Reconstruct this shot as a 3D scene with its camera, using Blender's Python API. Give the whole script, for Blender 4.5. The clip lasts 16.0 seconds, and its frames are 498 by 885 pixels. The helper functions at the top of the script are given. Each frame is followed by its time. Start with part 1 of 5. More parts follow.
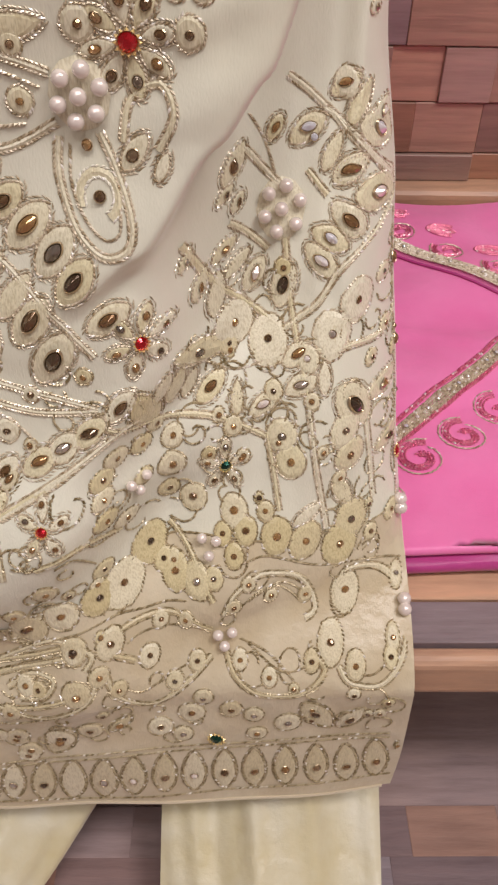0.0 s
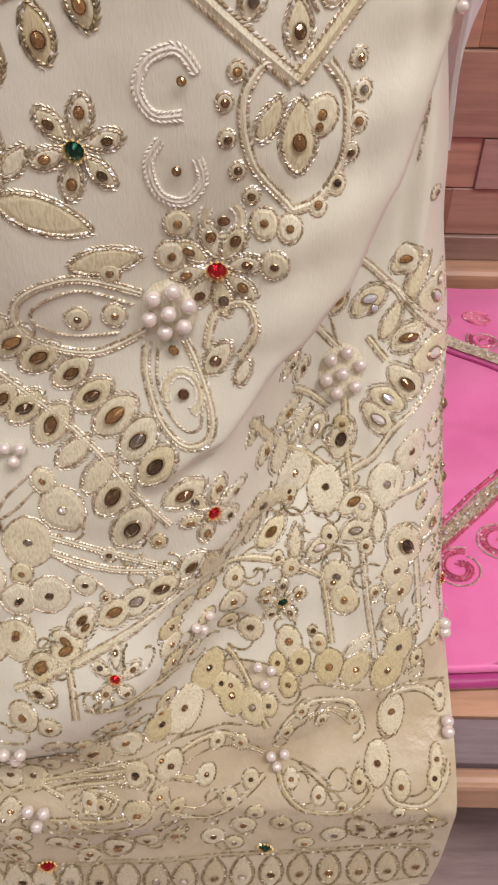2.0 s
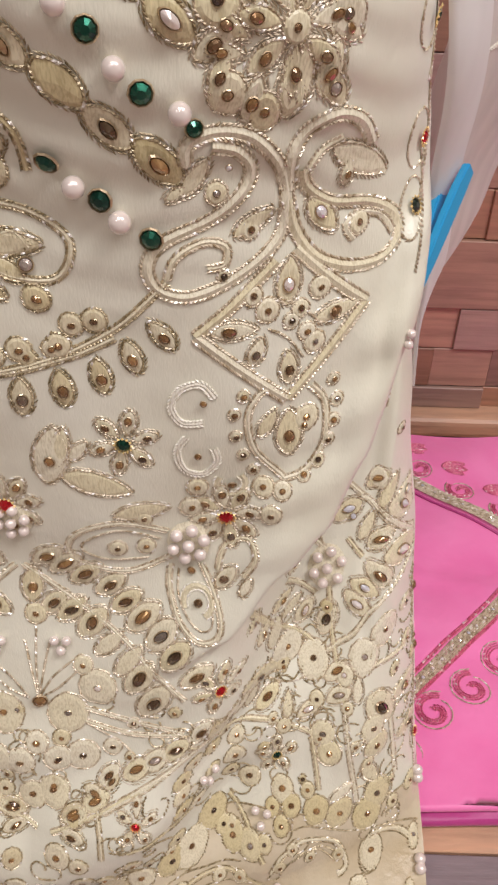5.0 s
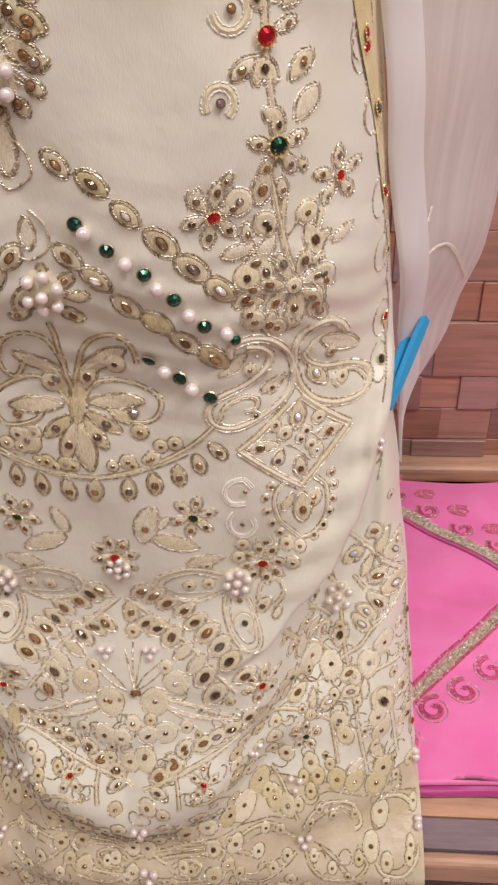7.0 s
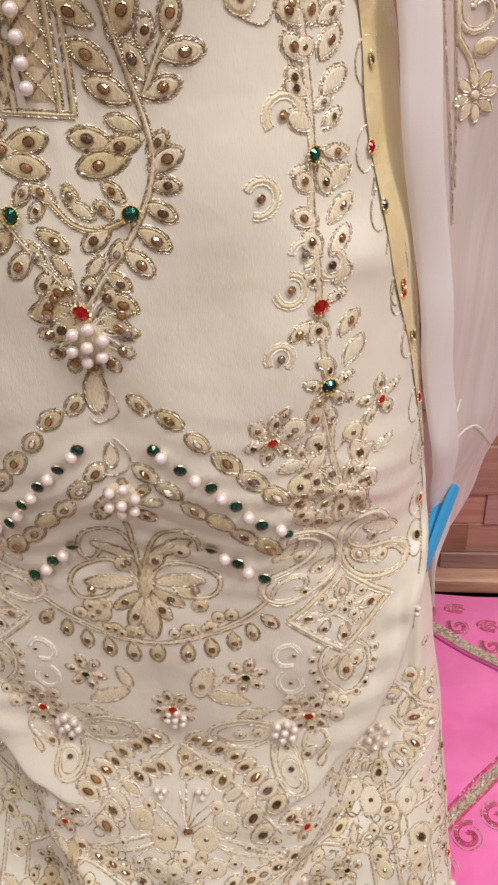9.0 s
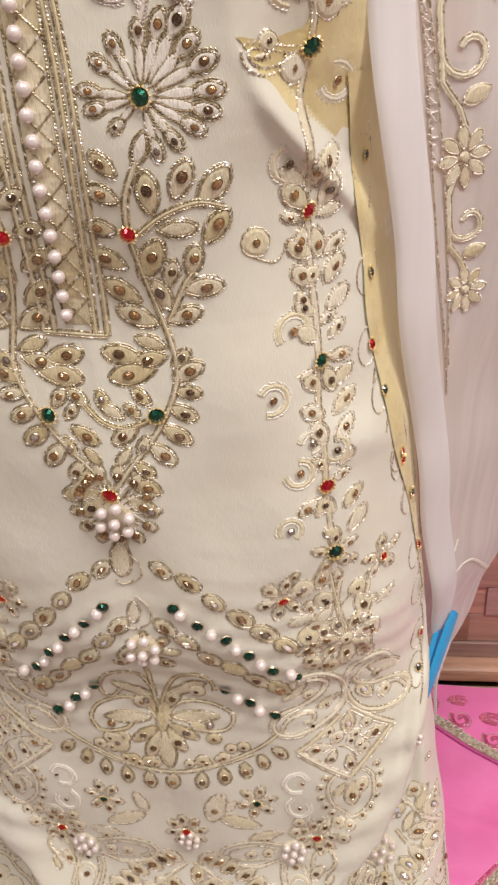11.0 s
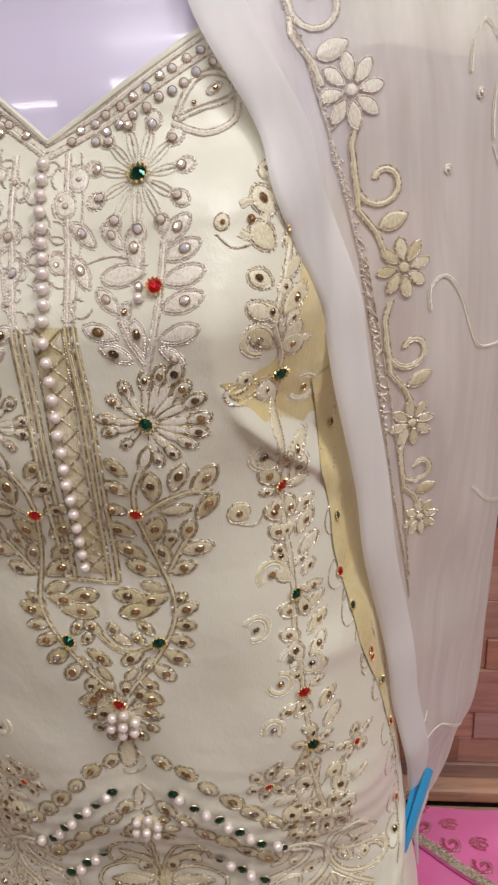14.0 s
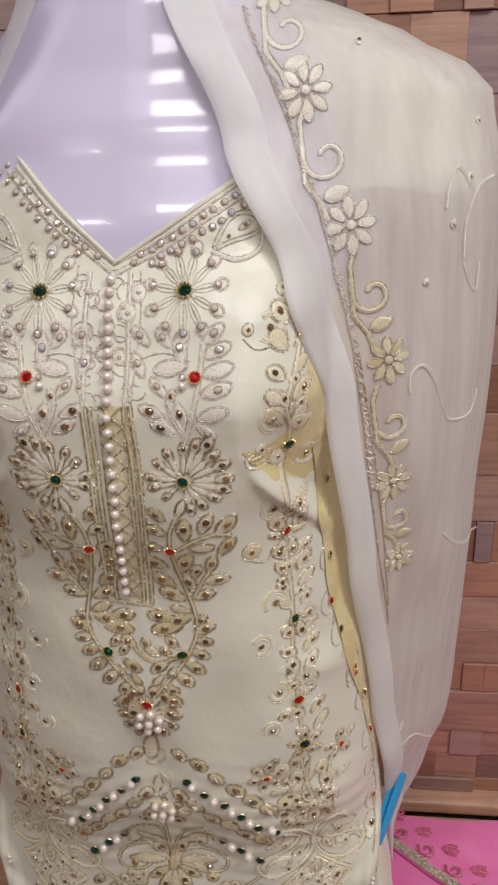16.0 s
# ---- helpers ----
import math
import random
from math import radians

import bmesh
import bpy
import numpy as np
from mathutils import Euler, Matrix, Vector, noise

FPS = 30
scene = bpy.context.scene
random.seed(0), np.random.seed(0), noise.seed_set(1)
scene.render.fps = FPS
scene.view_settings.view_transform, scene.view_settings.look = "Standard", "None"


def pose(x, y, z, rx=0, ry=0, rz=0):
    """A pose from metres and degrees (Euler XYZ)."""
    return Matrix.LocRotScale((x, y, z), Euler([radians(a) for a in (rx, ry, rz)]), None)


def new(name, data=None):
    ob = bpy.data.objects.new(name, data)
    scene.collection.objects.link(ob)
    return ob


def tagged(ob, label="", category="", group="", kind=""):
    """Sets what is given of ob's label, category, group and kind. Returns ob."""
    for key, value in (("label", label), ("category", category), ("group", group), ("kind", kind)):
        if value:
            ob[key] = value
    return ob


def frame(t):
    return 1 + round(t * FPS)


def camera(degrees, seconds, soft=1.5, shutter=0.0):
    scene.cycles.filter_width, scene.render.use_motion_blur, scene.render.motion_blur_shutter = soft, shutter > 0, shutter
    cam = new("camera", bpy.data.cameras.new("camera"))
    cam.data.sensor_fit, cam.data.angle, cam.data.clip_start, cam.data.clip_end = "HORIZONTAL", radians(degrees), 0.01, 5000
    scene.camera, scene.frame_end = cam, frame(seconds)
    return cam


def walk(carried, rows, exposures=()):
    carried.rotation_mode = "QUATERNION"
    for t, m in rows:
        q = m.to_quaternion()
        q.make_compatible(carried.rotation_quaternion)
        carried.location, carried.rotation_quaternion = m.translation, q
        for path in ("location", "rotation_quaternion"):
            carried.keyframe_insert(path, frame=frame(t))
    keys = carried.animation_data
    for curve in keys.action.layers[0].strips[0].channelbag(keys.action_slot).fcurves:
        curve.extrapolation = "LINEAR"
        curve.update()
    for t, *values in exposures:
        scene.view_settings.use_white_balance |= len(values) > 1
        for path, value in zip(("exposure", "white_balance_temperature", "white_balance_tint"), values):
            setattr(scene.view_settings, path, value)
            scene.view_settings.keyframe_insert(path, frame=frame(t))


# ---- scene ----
cam = camera(35.0, 16.0, soft=2.5)
METRES, EYE, TILT, LEAN, TURN = 0.8, 0.53, -42.0, -1.0, -0.6
ROWS = [
    (0.0, 0.0, 0.0, 0.0, 0.0, 0.0, -0.0),
    (0.5, 0.0067, -0.0243, 0.0252, -0.19, 0.51, 0.13),
    (1.0, -0.0048, -0.0321, 0.0445, 0.1, 0.55, -0.31),
    (1.5, -0.0171, -0.0292, 0.0614, 0.69, -0.16, -0.38),
    (2.0, -0.026, -0.0268, 0.0811, 1.05, 0.13, -0.84),
    (2.5, -0.0287, -0.0207, 0.1087, 0.92, 0.51, -0.99),
    (3.0, -0.0301, -0.0282, 0.132, 0.71, 2.11, -0.85),
    (3.5, -0.032, -0.0463, 0.1567, 0.89, 3.84, -1.3),
    (4.0, -0.0344, -0.0644, 0.1629, 1.16, 4.85, -1.82),
    (6.5, -0.0046, -0.2835, 0.1603, 3.16, 5.64, -0.42),
    (7.0, -0.0032, -0.3347, 0.1735, 4.9, 6.91, -0.77),
    (7.5, -0.009, -0.3561, 0.1827, 5.65, 6.95, -1.1),
    (8.0, -0.0139, -0.3826, 0.213, 6.15, 8.5, -0.7),
    (8.5, -0.0175, -0.4009, 0.2369, 6.42, 9.97, -0.95),
    (11.0, -0.0191, -0.4786, 0.3265, 6.72, 14.01, -0.94),
    (11.5, -0.0204, -0.5034, 0.3453, 6.42, 15.16, -1.56),
    (12.0, -0.017, -0.5254, 0.3643, 6.63, 16.22, -1.4),
    (12.5, -0.0112, -0.5424, 0.3798, 6.66, 16.91, -1.15),
    (13.0, -0.0045, -0.5583, 0.3917, 6.88, 17.69, -0.8),
    (13.5, 0.0027, -0.5702, 0.3958, 7.47, 17.93, -0.75),
    (14.0, 0.01, -0.6056, 0.4127, 7.31, 18.65, -0.71),
    (14.5, 0.0203, -0.6338, 0.4165, 6.74, 18.62, -0.3),
    (15.0, 0.0277, -0.6683, 0.4138, 6.37, 17.92, -0.76),
    (15.5, 0.026, -0.711, 0.4037, 6.22, 19.02, -1.42),
    (16.0, 0.0125, -0.7449, 0.3965, 6.42, 20.04, -2.31),
]
EXPOSURES = [
    (0.0, -0.02, 6500, 10), (2.0, 0.02, 6500, 11), (4.0, 0.06, 6350, 8), (6.5, 0.07, 6500, 14), (8.0, 0.1, 6500, 15), (11.0, 0.14, 6500, 11),
    (12.0, -0.07, 6500, 14), (12.5, -0.19, 6480, 13), (13.0, -0.22, 6380, 11), (14.0, -0.31, 6300, 8), (16.0, -0.37, 6250, 7),
]
walk(cam, [(t, pose(0, 0, EYE, TILT, LEAN, TURN) @ pose(METRES * x, METRES * y, METRES * z, 90 + pitch, roll, yaw)) for t, x, y, z, yaw, pitch, roll in ROWS], EXPOSURES)

# ---------------------------------------------------------------- world and light
world = bpy.data.worlds.new("world")
scene.world = world
world.use_nodes = True
world.node_tree.nodes["Background"].inputs[0].default_value = (1.0, 0.95, 0.9, 1)
world.node_tree.nodes["Background"].inputs[1].default_value = 0.05
LAMP_WATTS = 20.2


def area_lamp(x, y, z, sx, sy, watts):
    lamp = bpy.data.lights.new("lamp_light", "AREA")
    lamp.shape, lamp.size, lamp.size_y, lamp.energy = "RECTANGLE", sx, sy, watts
    lamp.color = (1.0, 0.945, 0.945)
    ob = new("lamp_light", lamp)
    ob.matrix_basis = pose(x, y, z)
    return ob


# ---------------------------------------------------------------- materials
def material(name, colour, rough=0.5, metal=0.0, **more):
    m = bpy.data.materials.new(name)
    m.use_nodes = True
    b = m.node_tree.nodes["Principled BSDF"]
    b.inputs["Base Color"].default_value = (*colour, 1)
    b.inputs["Roughness"].default_value = rough
    b.inputs["Metallic"].default_value = metal
    for key, value in more.items():
        b.inputs[key.replace("_", " ")].default_value = value
    return m


def node(m, kind, **values):
    n = m.node_tree.nodes.new(kind)
    for key, value in values.items():
        n.inputs[key.replace("_", " ")].default_value = value
    return n


def wire(m, a, b):
    m.node_tree.links.new(a, b)


def coords(m, scale=(1, 1, 1)):
    t = node(m, "ShaderNodeTexCoord")
    p = node(m, "ShaderNodeMapping")
    p.inputs["Scale"].default_value = scale
    wire(m, t.outputs["Object"], p.inputs["Vector"])
    return p.outputs["Vector"]


def ramp(m, source, stops):
    r = node(m, "ShaderNodeValToRGB")
    e = r.color_ramp.elements
    while len(e) < len(stops):
        e.new(0.5)
    for s, (at, c) in zip(e, stops):
        s.position, s.color = at, (*c, 1)
    wire(m, source, r.inputs["Fac"])
    return r.outputs["Color"]


def bump(m, source, strength, distance=0.001):
    b = node(m, "ShaderNodeBump", Strength=strength, Distance=distance)
    wire(m, source, b.inputs["Height"])
    wire(m, b.outputs["Normal"], m.node_tree.nodes["Principled BSDF"].inputs["Normal"])


def cloth(name, light, dark, rough, weave=1400.0, crumple=26.0, sheen=0.25):
    m = material(name, light, rough, Sheen_Weight=sheen)
    big = node(m, "ShaderNodeTexNoise", Scale=crumple, Detail=4.0)
    wire(m, coords(m), big.inputs["Vector"])
    wire(m, ramp(m, big.outputs["Fac"], [(0.3, dark), (0.7, light)]), m.node_tree.nodes["Principled BSDF"].inputs["Base Color"])
    fine = node(m, "ShaderNodeTexNoise", Scale=weave, Detail=1.0)
    wire(m, coords(m, (1, 1, 0.25)), fine.inputs["Vector"])
    mix = node(m, "ShaderNodeMath")
    mix.operation = "MULTIPLY_ADD"
    mix.inputs[1].default_value = 0.035
    wire(m, fine.outputs["Fac"], mix.inputs[0])
    wire(m, big.outputs["Fac"], mix.inputs[2])
    bump(m, mix.outputs[0], 0.9, 0.004)
    return m


SATIN = cloth("cream_satin", (0.80, 0.79, 0.665), (0.77, 0.75, 0.605), 0.33, crumple=16.0)
# gold tissue, its colour also darkened for the shade low on the skirt
TISSUE = cloth("gold_tissue", (0.68, 0.60, 0.44), (0.54, 0.44, 0.28), 0.30, crumple=32.0)
# the cream satin's warm shade in creases, put into a yellow colour
SHADED_SATIN = cloth("yellow_shaded_satin", (0.77, 0.67, 0.36), (0.70, 0.57, 0.24), 0.36, crumple=40.0)
TROUSER = cloth("pale_yellow_silk", (0.72, 0.68, 0.54), (0.60, 0.52, 0.31), 0.30, crumple=30.0)
PINK = cloth("pink_silk", (0.94, 0.25, 0.54), (0.88, 0.18, 0.46), 0.45, crumple=18.0)
# darker copy of the pink silk, with the shade of folds in its colour
PINK_SHADED = cloth("shaded_pink_silk", (0.52, 0.05, 0.26), (0.42, 0.04, 0.2), 0.45)


def sheer(name, colour, see):
    m = material(name, colour, 0.5, Sheen_Weight=0.4)
    clear, mix = node(m, "ShaderNodeBsdfTransparent"), node(m, "ShaderNodeMixShader")
    trans, both = node(m, "ShaderNodeBsdfTranslucent"), node(m, "ShaderNodeMixShader", Fac=0.35)
    trans.inputs["Color"].default_value = (*colour, 1)
    n = node(m, "ShaderNodeTexNoise", Scale=9.0, Detail=3.0)
    wire(m, coords(m, (11, 11, 0.5)), n.inputs["Vector"])
    r = node(m, "ShaderNodeMapRange")
    r.inputs["To Min"].default_value, r.inputs["To Max"].default_value = see * 0.3, see * 1.7
    wire(m, n.outputs["Fac"], r.inputs["Value"])
    wire(m, m.node_tree.nodes["Principled BSDF"].outputs[0], both.inputs[1])
    wire(m, trans.outputs[0], both.inputs[2])
    wire(m, r.outputs[0], mix.inputs[0])
    wire(m, both.outputs[0], mix.inputs[1])
    wire(m, clear.outputs[0], mix.inputs[2])
    wire(m, mix.outputs[0], m.node_tree.nodes["Material Output"].inputs["Surface"])
    return m


SHEER = sheer("white_organza", (0.95, 0.915, 0.87), 0.25)
BAND = sheer("folded_organza", (0.93, 0.92, 0.92), 0.08)


def thread(name, one, two, metal=0.2):
    m = material(name, one, 0.32, metal)
    g = node(m, "ShaderNodeNewGeometry")
    # the near-white last stop paints a sparkle on a few stitches
    wire(m, ramp(m, g.outputs["Random Per Island"], [(0.0, one), (0.55, two), (0.88, two), (1.0, (0.97, 0.94, 0.90))]), m.node_tree.nodes["Principled BSDF"].inputs["Base Color"])
    return m


ZARI = thread("gold_silver_thread", (0.34, 0.255, 0.145), (0.68, 0.59, 0.45), 0.3)
OLD_GOLD = thread("old_gold_thread", (0.20, 0.15, 0.065), (0.50, 0.41, 0.26), 0.3)
SILVER = thread("silver_thread", (0.56, 0.48, 0.40), (0.80, 0.73, 0.66))
WHITE = thread("white_thread", (0.82, 0.78, 0.64), (0.86, 0.83, 0.72), 0.0)
ROSE = thread("rose_sequin_thread", (0.62, 0.10, 0.22), (0.75, 0.22, 0.33), 0.5)


def padded(name, one, two):
    m = material(name, one, 0.36, Sheen_Weight=0.3)
    g = node(m, "ShaderNodeNewGeometry")
    w = node(m, "ShaderNodeTexNoise", Scale=1500.0, Detail=2.0)
    wire(m, coords(m, (1, 1, 0.22)), w.inputs["Vector"])
    mul = node(m, "ShaderNodeMixRGB", Fac=1.0)
    mul.blend_type = "MULTIPLY"
    wire(m, ramp(m, g.outputs["Random Per Island"], [(0.0, one), (0.5, two), (1.0, one)]), mul.inputs["Color1"])
    wire(m, ramp(m, w.outputs["Fac"], [(0.36, (0.84, 0.81, 0.74)), (0.5, (1, 1, 1)), (0.64, (1.08, 1.08, 1.08))]), mul.inputs["Color2"])
    wire(m, mul.outputs["Color"], m.node_tree.nodes["Principled BSDF"].inputs["Base Color"])
    bump(m, w.outputs["Fac"], 0.3, 0.0006)
    return m


PAD = padded("satin_stitch", (0.73, 0.66, 0.43), (0.81, 0.765, 0.60))
PAD_OLD = padded("old_gold_satin_stitch", (0.64, 0.55, 0.31), (0.78, 0.72, 0.53))
PAD_GOLD = padded("gold_net_stitch", (0.60, 0.51, 0.31), (0.76, 0.70, 0.52))
PAD_WHITE = padded("white_satin_stitch", (0.78, 0.73, 0.62), (0.82, 0.79, 0.69))


def stone(name, stops, rough=0.06, metal=0.0):
    m = material(name, stops[0][1], rough, metal, Coat_Weight=0.6, Specular_IOR_Level=0.9)
    o = node(m, "ShaderNodeObjectInfo")
    wire(m, ramp(m, o.outputs["Random"], stops), m.node_tree.nodes["Principled BSDF"].inputs["Base Color"])
    return m


BRONZE = stone("bronze_crystal", [(0.0, (0.07, 0.045, 0.025)), (0.35, (0.24, 0.13, 0.05)), (0.75, (0.48, 0.28, 0.11)), (0.92, (0.16, 0.13, 0.10)), (1.0, (0.55, 0.48, 0.42))], 0.14, 0.55)
CLEAR = stone("clear_crystal", [(0.0, (0.86, 0.77, 0.70)), (0.6, (0.95, 0.87, 0.82)), (1.0, (0.74, 0.78, 0.90))], 0.12, 0.35)
RED = stone("red_crystal", [(0.0, (0.50, 0.005, 0.015)), (1.0, (0.66, 0.015, 0.025))], 0.16, 0.8)
GREEN = stone("green_crystal", [(0.0, (0.0, 0.045, 0.028)), (1.0, (0.002, 0.09, 0.05))], 0.16, 0.8)
BLACK = stone("dark_green_crystal", [(0.0, (0.01, 0.015, 0.012)), (1.0, (0.02, 0.05, 0.03))])
CUP = material("bronze_cup", (0.55, 0.43, 0.28), 0.3, 0.8)
PRONG = material("gold_setting", (0.92, 0.68, 0.30), 0.25, 0.35)
PEARL = material("pearl", (0.86, 0.76, 0.70), 0.20, 0.2, Coat_Weight=1.0, Sheen_Weight=0.2)
SKIN = material("glossy_lilac_fibreglass", (0.70, 0.65, 0.82), 0.22, 0.0, Coat_Weight=0.6)
BLUE = material("blue_plastic", (0.03, 0.34, 0.64), 0.35)
STEEL = material("spring_steel", (0.7, 0.7, 0.72), 0.22, 1.0)


def wood(name, stops, rough, flip=False):
    m = material(name, stops[0][1], rough)
    o = node(m, "ShaderNodeObjectInfo")
    tone = ramp(m, o.outputs["Random"], stops)
    shift = node(m, "ShaderNodeVectorMath")
    shift.operation = "ADD"
    wire(m, coords(m, (9, 9, 150) if not flip else (14, 110, 110)), shift.inputs[0])
    far = node(m, "ShaderNodeVectorMath")
    far.operation = "SCALE"
    far.inputs[0].default_value = (37, 53, 71)
    wire(m, o.outputs["Random"], far.inputs["Scale"])
    wire(m, far.outputs[0], shift.inputs[1])
    grain = node(m, "ShaderNodeTexNoise", Scale=1.0, Detail=5.0, Roughness=0.65)
    wire(m, shift.outputs[0], grain.inputs["Vector"])
    blot = node(m, "ShaderNodeTexNoise", Scale=14.0, Detail=2.0)
    wire(m, coords(m), blot.inputs["Vector"])
    dark = ramp(m, grain.outputs["Fac"], [(0.3, (0.74, 0.72, 0.72)), (0.55, (1, 1, 1)), (0.8, (1.15, 1.1, 1.06))])
    cloud = ramp(m, blot.outputs["Fac"], [(0.3, (0.85, 0.85, 0.88)), (0.7, (1.08, 1.05, 1.02))])
    for extra in (dark, cloud):
        mul = node(m, "ShaderNodeMixRGB", Fac=1.0)
        mul.blend_type = "MULTIPLY"
        wire(m, tone, mul.inputs["Color1"])
        wire(m, extra, mul.inputs["Color2"])
        tone = mul.outputs["Color"]
    wire(m, tone, m.node_tree.nodes["Principled BSDF"].inputs["Base Color"])
    bump(m, grain.outputs["Fac"], 0.5, 0.0015)
    return m


MOSAIC = [(0.0, (0.44, 0.22, 0.13)), (0.22, (0.59, 0.34, 0.24)), (0.38, (0.15, 0.11, 0.11)), (0.46, (0.59, 0.37, 0.28)), (0.66, (0.30, 0.15, 0.09)), (0.8, (0.38, 0.30, 0.32)), (1.0, (0.54, 0.32, 0.22))]
WALL_WOOD = wood("reclaimed_wood", MOSAIC, 0.42)
FLOOR_WOOD = wood("mosaic_laminate", [(0.0, (0.36, 0.19, 0.14)), (0.3, (0.46, 0.31, 0.25)), (0.5, (0.20, 0.16, 0.18)), (0.7, (0.40, 0.24, 0.19)), (0.85, (0.33, 0.27, 0.29)), (1.0, (0.52, 0.34, 0.27))], 0.30, True)
PLANK = wood("light_plank", [(0.0, (0.62, 0.38, 0.25)), (1.0, (0.52, 0.31, 0.20))], 0.42, True)
PLANK_GREY = wood("grey_plank", [(0.0, (0.34, 0.27, 0.29)), (1.0, (0.28, 0.22, 0.23))], 0.42, True)
DARK_WOOD = material("dark_joint", (0.10, 0.06, 0.045), 0.7)
PLASTER = cloth("painted_plaster", (0.72, 0.68, 0.62), (0.68, 0.64, 0.58), 0.8, weave=300.0, crumple=3.0, sheen=0.0)
PANEL_WHITE = material("lamp_frame_white", (0.8, 0.8, 0.8), 0.4)


# ---------------------------------------------------------------- mesh helpers
def part(name, data, mat, parent=None, label=""):
    """Links a bmesh or a (verts, faces, slots) tuple as one mesh object under its parent."""
    me = bpy.data.meshes.new(name)
    if isinstance(data, bmesh.types.BMesh):
        data.to_mesh(me)
        data.free()
    else:
        me.from_pydata(data[0], [], data[1])
        if len(data) > 2:
            me.polygons.foreach_set("material_index", data[2])
    for m in mat if isinstance(mat, (list, tuple)) else [mat]:
        me.materials.append(m)
    me.update()
    ob = new(name, me)
    if parent:
        ob.parent = parent
    if label:
        ob["label"] = label
    return ob


def smooth(ob):
    ob.data.polygons.foreach_set("use_smooth", [True] * len(ob.data.polygons))
    return ob


def block(a, b, bevel=0.0, segments=1):
    bm = bmesh.new()
    bmesh.ops.create_cube(bm, size=1)
    for v in bm.verts:
        v.co = Vector([a[i] + (v.co[i] + 0.5) * (b[i] - a[i]) for i in range(3)])
    if bevel:
        bmesh.ops.bevel(bm, geom=bm.edges[:], offset=bevel, segments=segments, affect="EDGES", profile=0.5)
    return bm


def sheet(rows, columns, place):
    """A grid of faces; place(i, j) gives the point at row i of rows and column j of columns."""
    verts = [place(i / rows, j / columns) for i in range(rows + 1) for j in range(columns + 1)]
    w = columns + 1
    faces = [(i * w + j, i * w + j + 1, (i + 1) * w + j + 1, (i + 1) * w + j) for i in range(rows) for j in range(columns)]
    return verts, faces


def tube(points, r, sides=8):
    pts = [Vector(p) for p in points]
    verts, faces = [], []
    for i, p in enumerate(pts):
        d = (pts[min(i + 1, len(pts) - 1)] - pts[max(i - 1, 0)]).normalized()
        a = d.orthogonal().normalized()
        b = d.cross(a)
        for k in range(sides):
            w = 2 * math.pi * k / sides
            verts.append(p + (a * math.cos(w) + b * math.sin(w)) * r)
    for i in range(len(pts) - 1):
        for k in range(sides):
            q = (k + 1) % sides
            faces.append((i * sides + k, i * sides + q, (i + 1) * sides + q, (i + 1) * sides + k))
    faces += [tuple(range(sides))[::-1], tuple(range(len(verts) - sides, len(verts)))]
    return verts, faces


# ---------------------------------------------------------------- room
tagged(part("floor", block((-2.6, -3.6, -0.10), (2.6, 0.70, -0.004)), FLOOR_WOOD), "dull brown mosaic laminate floor", "floor", kind="structure")
wall_north = tagged(part("wall_north", block((-2.6, 0.722, -0.1), (2.6, 0.85, 2.6)), DARK_WOOD), "wall clad in reclaimed wood blocks", "wall", kind="structure")
tagged(part("wall_south", block((-2.6, -3.75, -0.1), (2.6, -3.6, 2.6)), PLASTER), "plain painted wall", "wall", kind="structure")
tagged(part("wall_east", block((2.6, -3.75, -0.1), (2.75, 0.85, 2.6)), PLASTER), "plain painted wall", "wall", kind="structure")
tagged(part("wall_west", block((-2.75, -3.75, -0.1), (-2.6, 0.85, 2.6)), PLASTER), "plain painted wall", "wall", kind="structure")
tagged(part("ceiling", block((-2.75, -3.75, 2.6), (2.75, 0.85, 2.7)), PLASTER), "plain white ceiling", "ceiling", kind="structure")


def ceiling_light(x, y, sx, sy):
    top = new("ceiling_light")
    top.matrix_basis = pose(x, y, 2.6)
    tagged(top, "flat white ceiling light panel, switched on", "light", "ceiling lights")
    bm = block((-sx / 2 - .02, -sy / 2 - .02, -.02), (sx / 2 + .02, sy / 2 + .02, 0), .004)
    part("frame", bm, PANEL_WHITE, top)
    area_lamp(x, y, 2.575, sx, sy, LAMP_WATTS * sx * sy / 0.36)


for lx, ly, lsx, lsy in ((0.05, -0.50, .84, .3), (-0.1, -1.35, .6, .3), (1.30, -0.5, 1.0, .7), (-1.35, -1.9, .6, .3)):
    ceiling_light(lx, ly, lsx, lsy)

# platform: a low step along the wall
platform = tagged(new("platform"), "low wooden display step along the wall", "platform", kind="structure")
part("riser", block((-2.5, .42, -.1), (2.5, .7215, .176)), DARK_WOOD, platform)
part("nosing", block((-2.5, .212, .166), (2.5, .2235, .1945), .005, 3), PLANK, platform, "rounded light wood nosing")
part("skirting", block((-2.5, .684, .1965), (2.5, .7205, .222), .008, 3), PLANK, platform, "brown wooden skirting strip")


# ---------------------------------------------------------------- the lie of the cloth
XC = -0.135


def knots(z, table):
    """A smooth curve through (place, value) pairs."""
    if z <= table[0][0]:
        return table[0][1]
    for (a, p), (b, q) in zip(table, table[1:]):
        if z <= b:
            s = (z - a) / (b - a)
            s = s * s * (3 - 2 * s) * 0.6 + s * 0.4
            return p + (q - p) * s
    return table[-1][1]


def ease(t):
    t = min(1.0, max(0.0, t))
    return t * t * (3 - 2 * t)


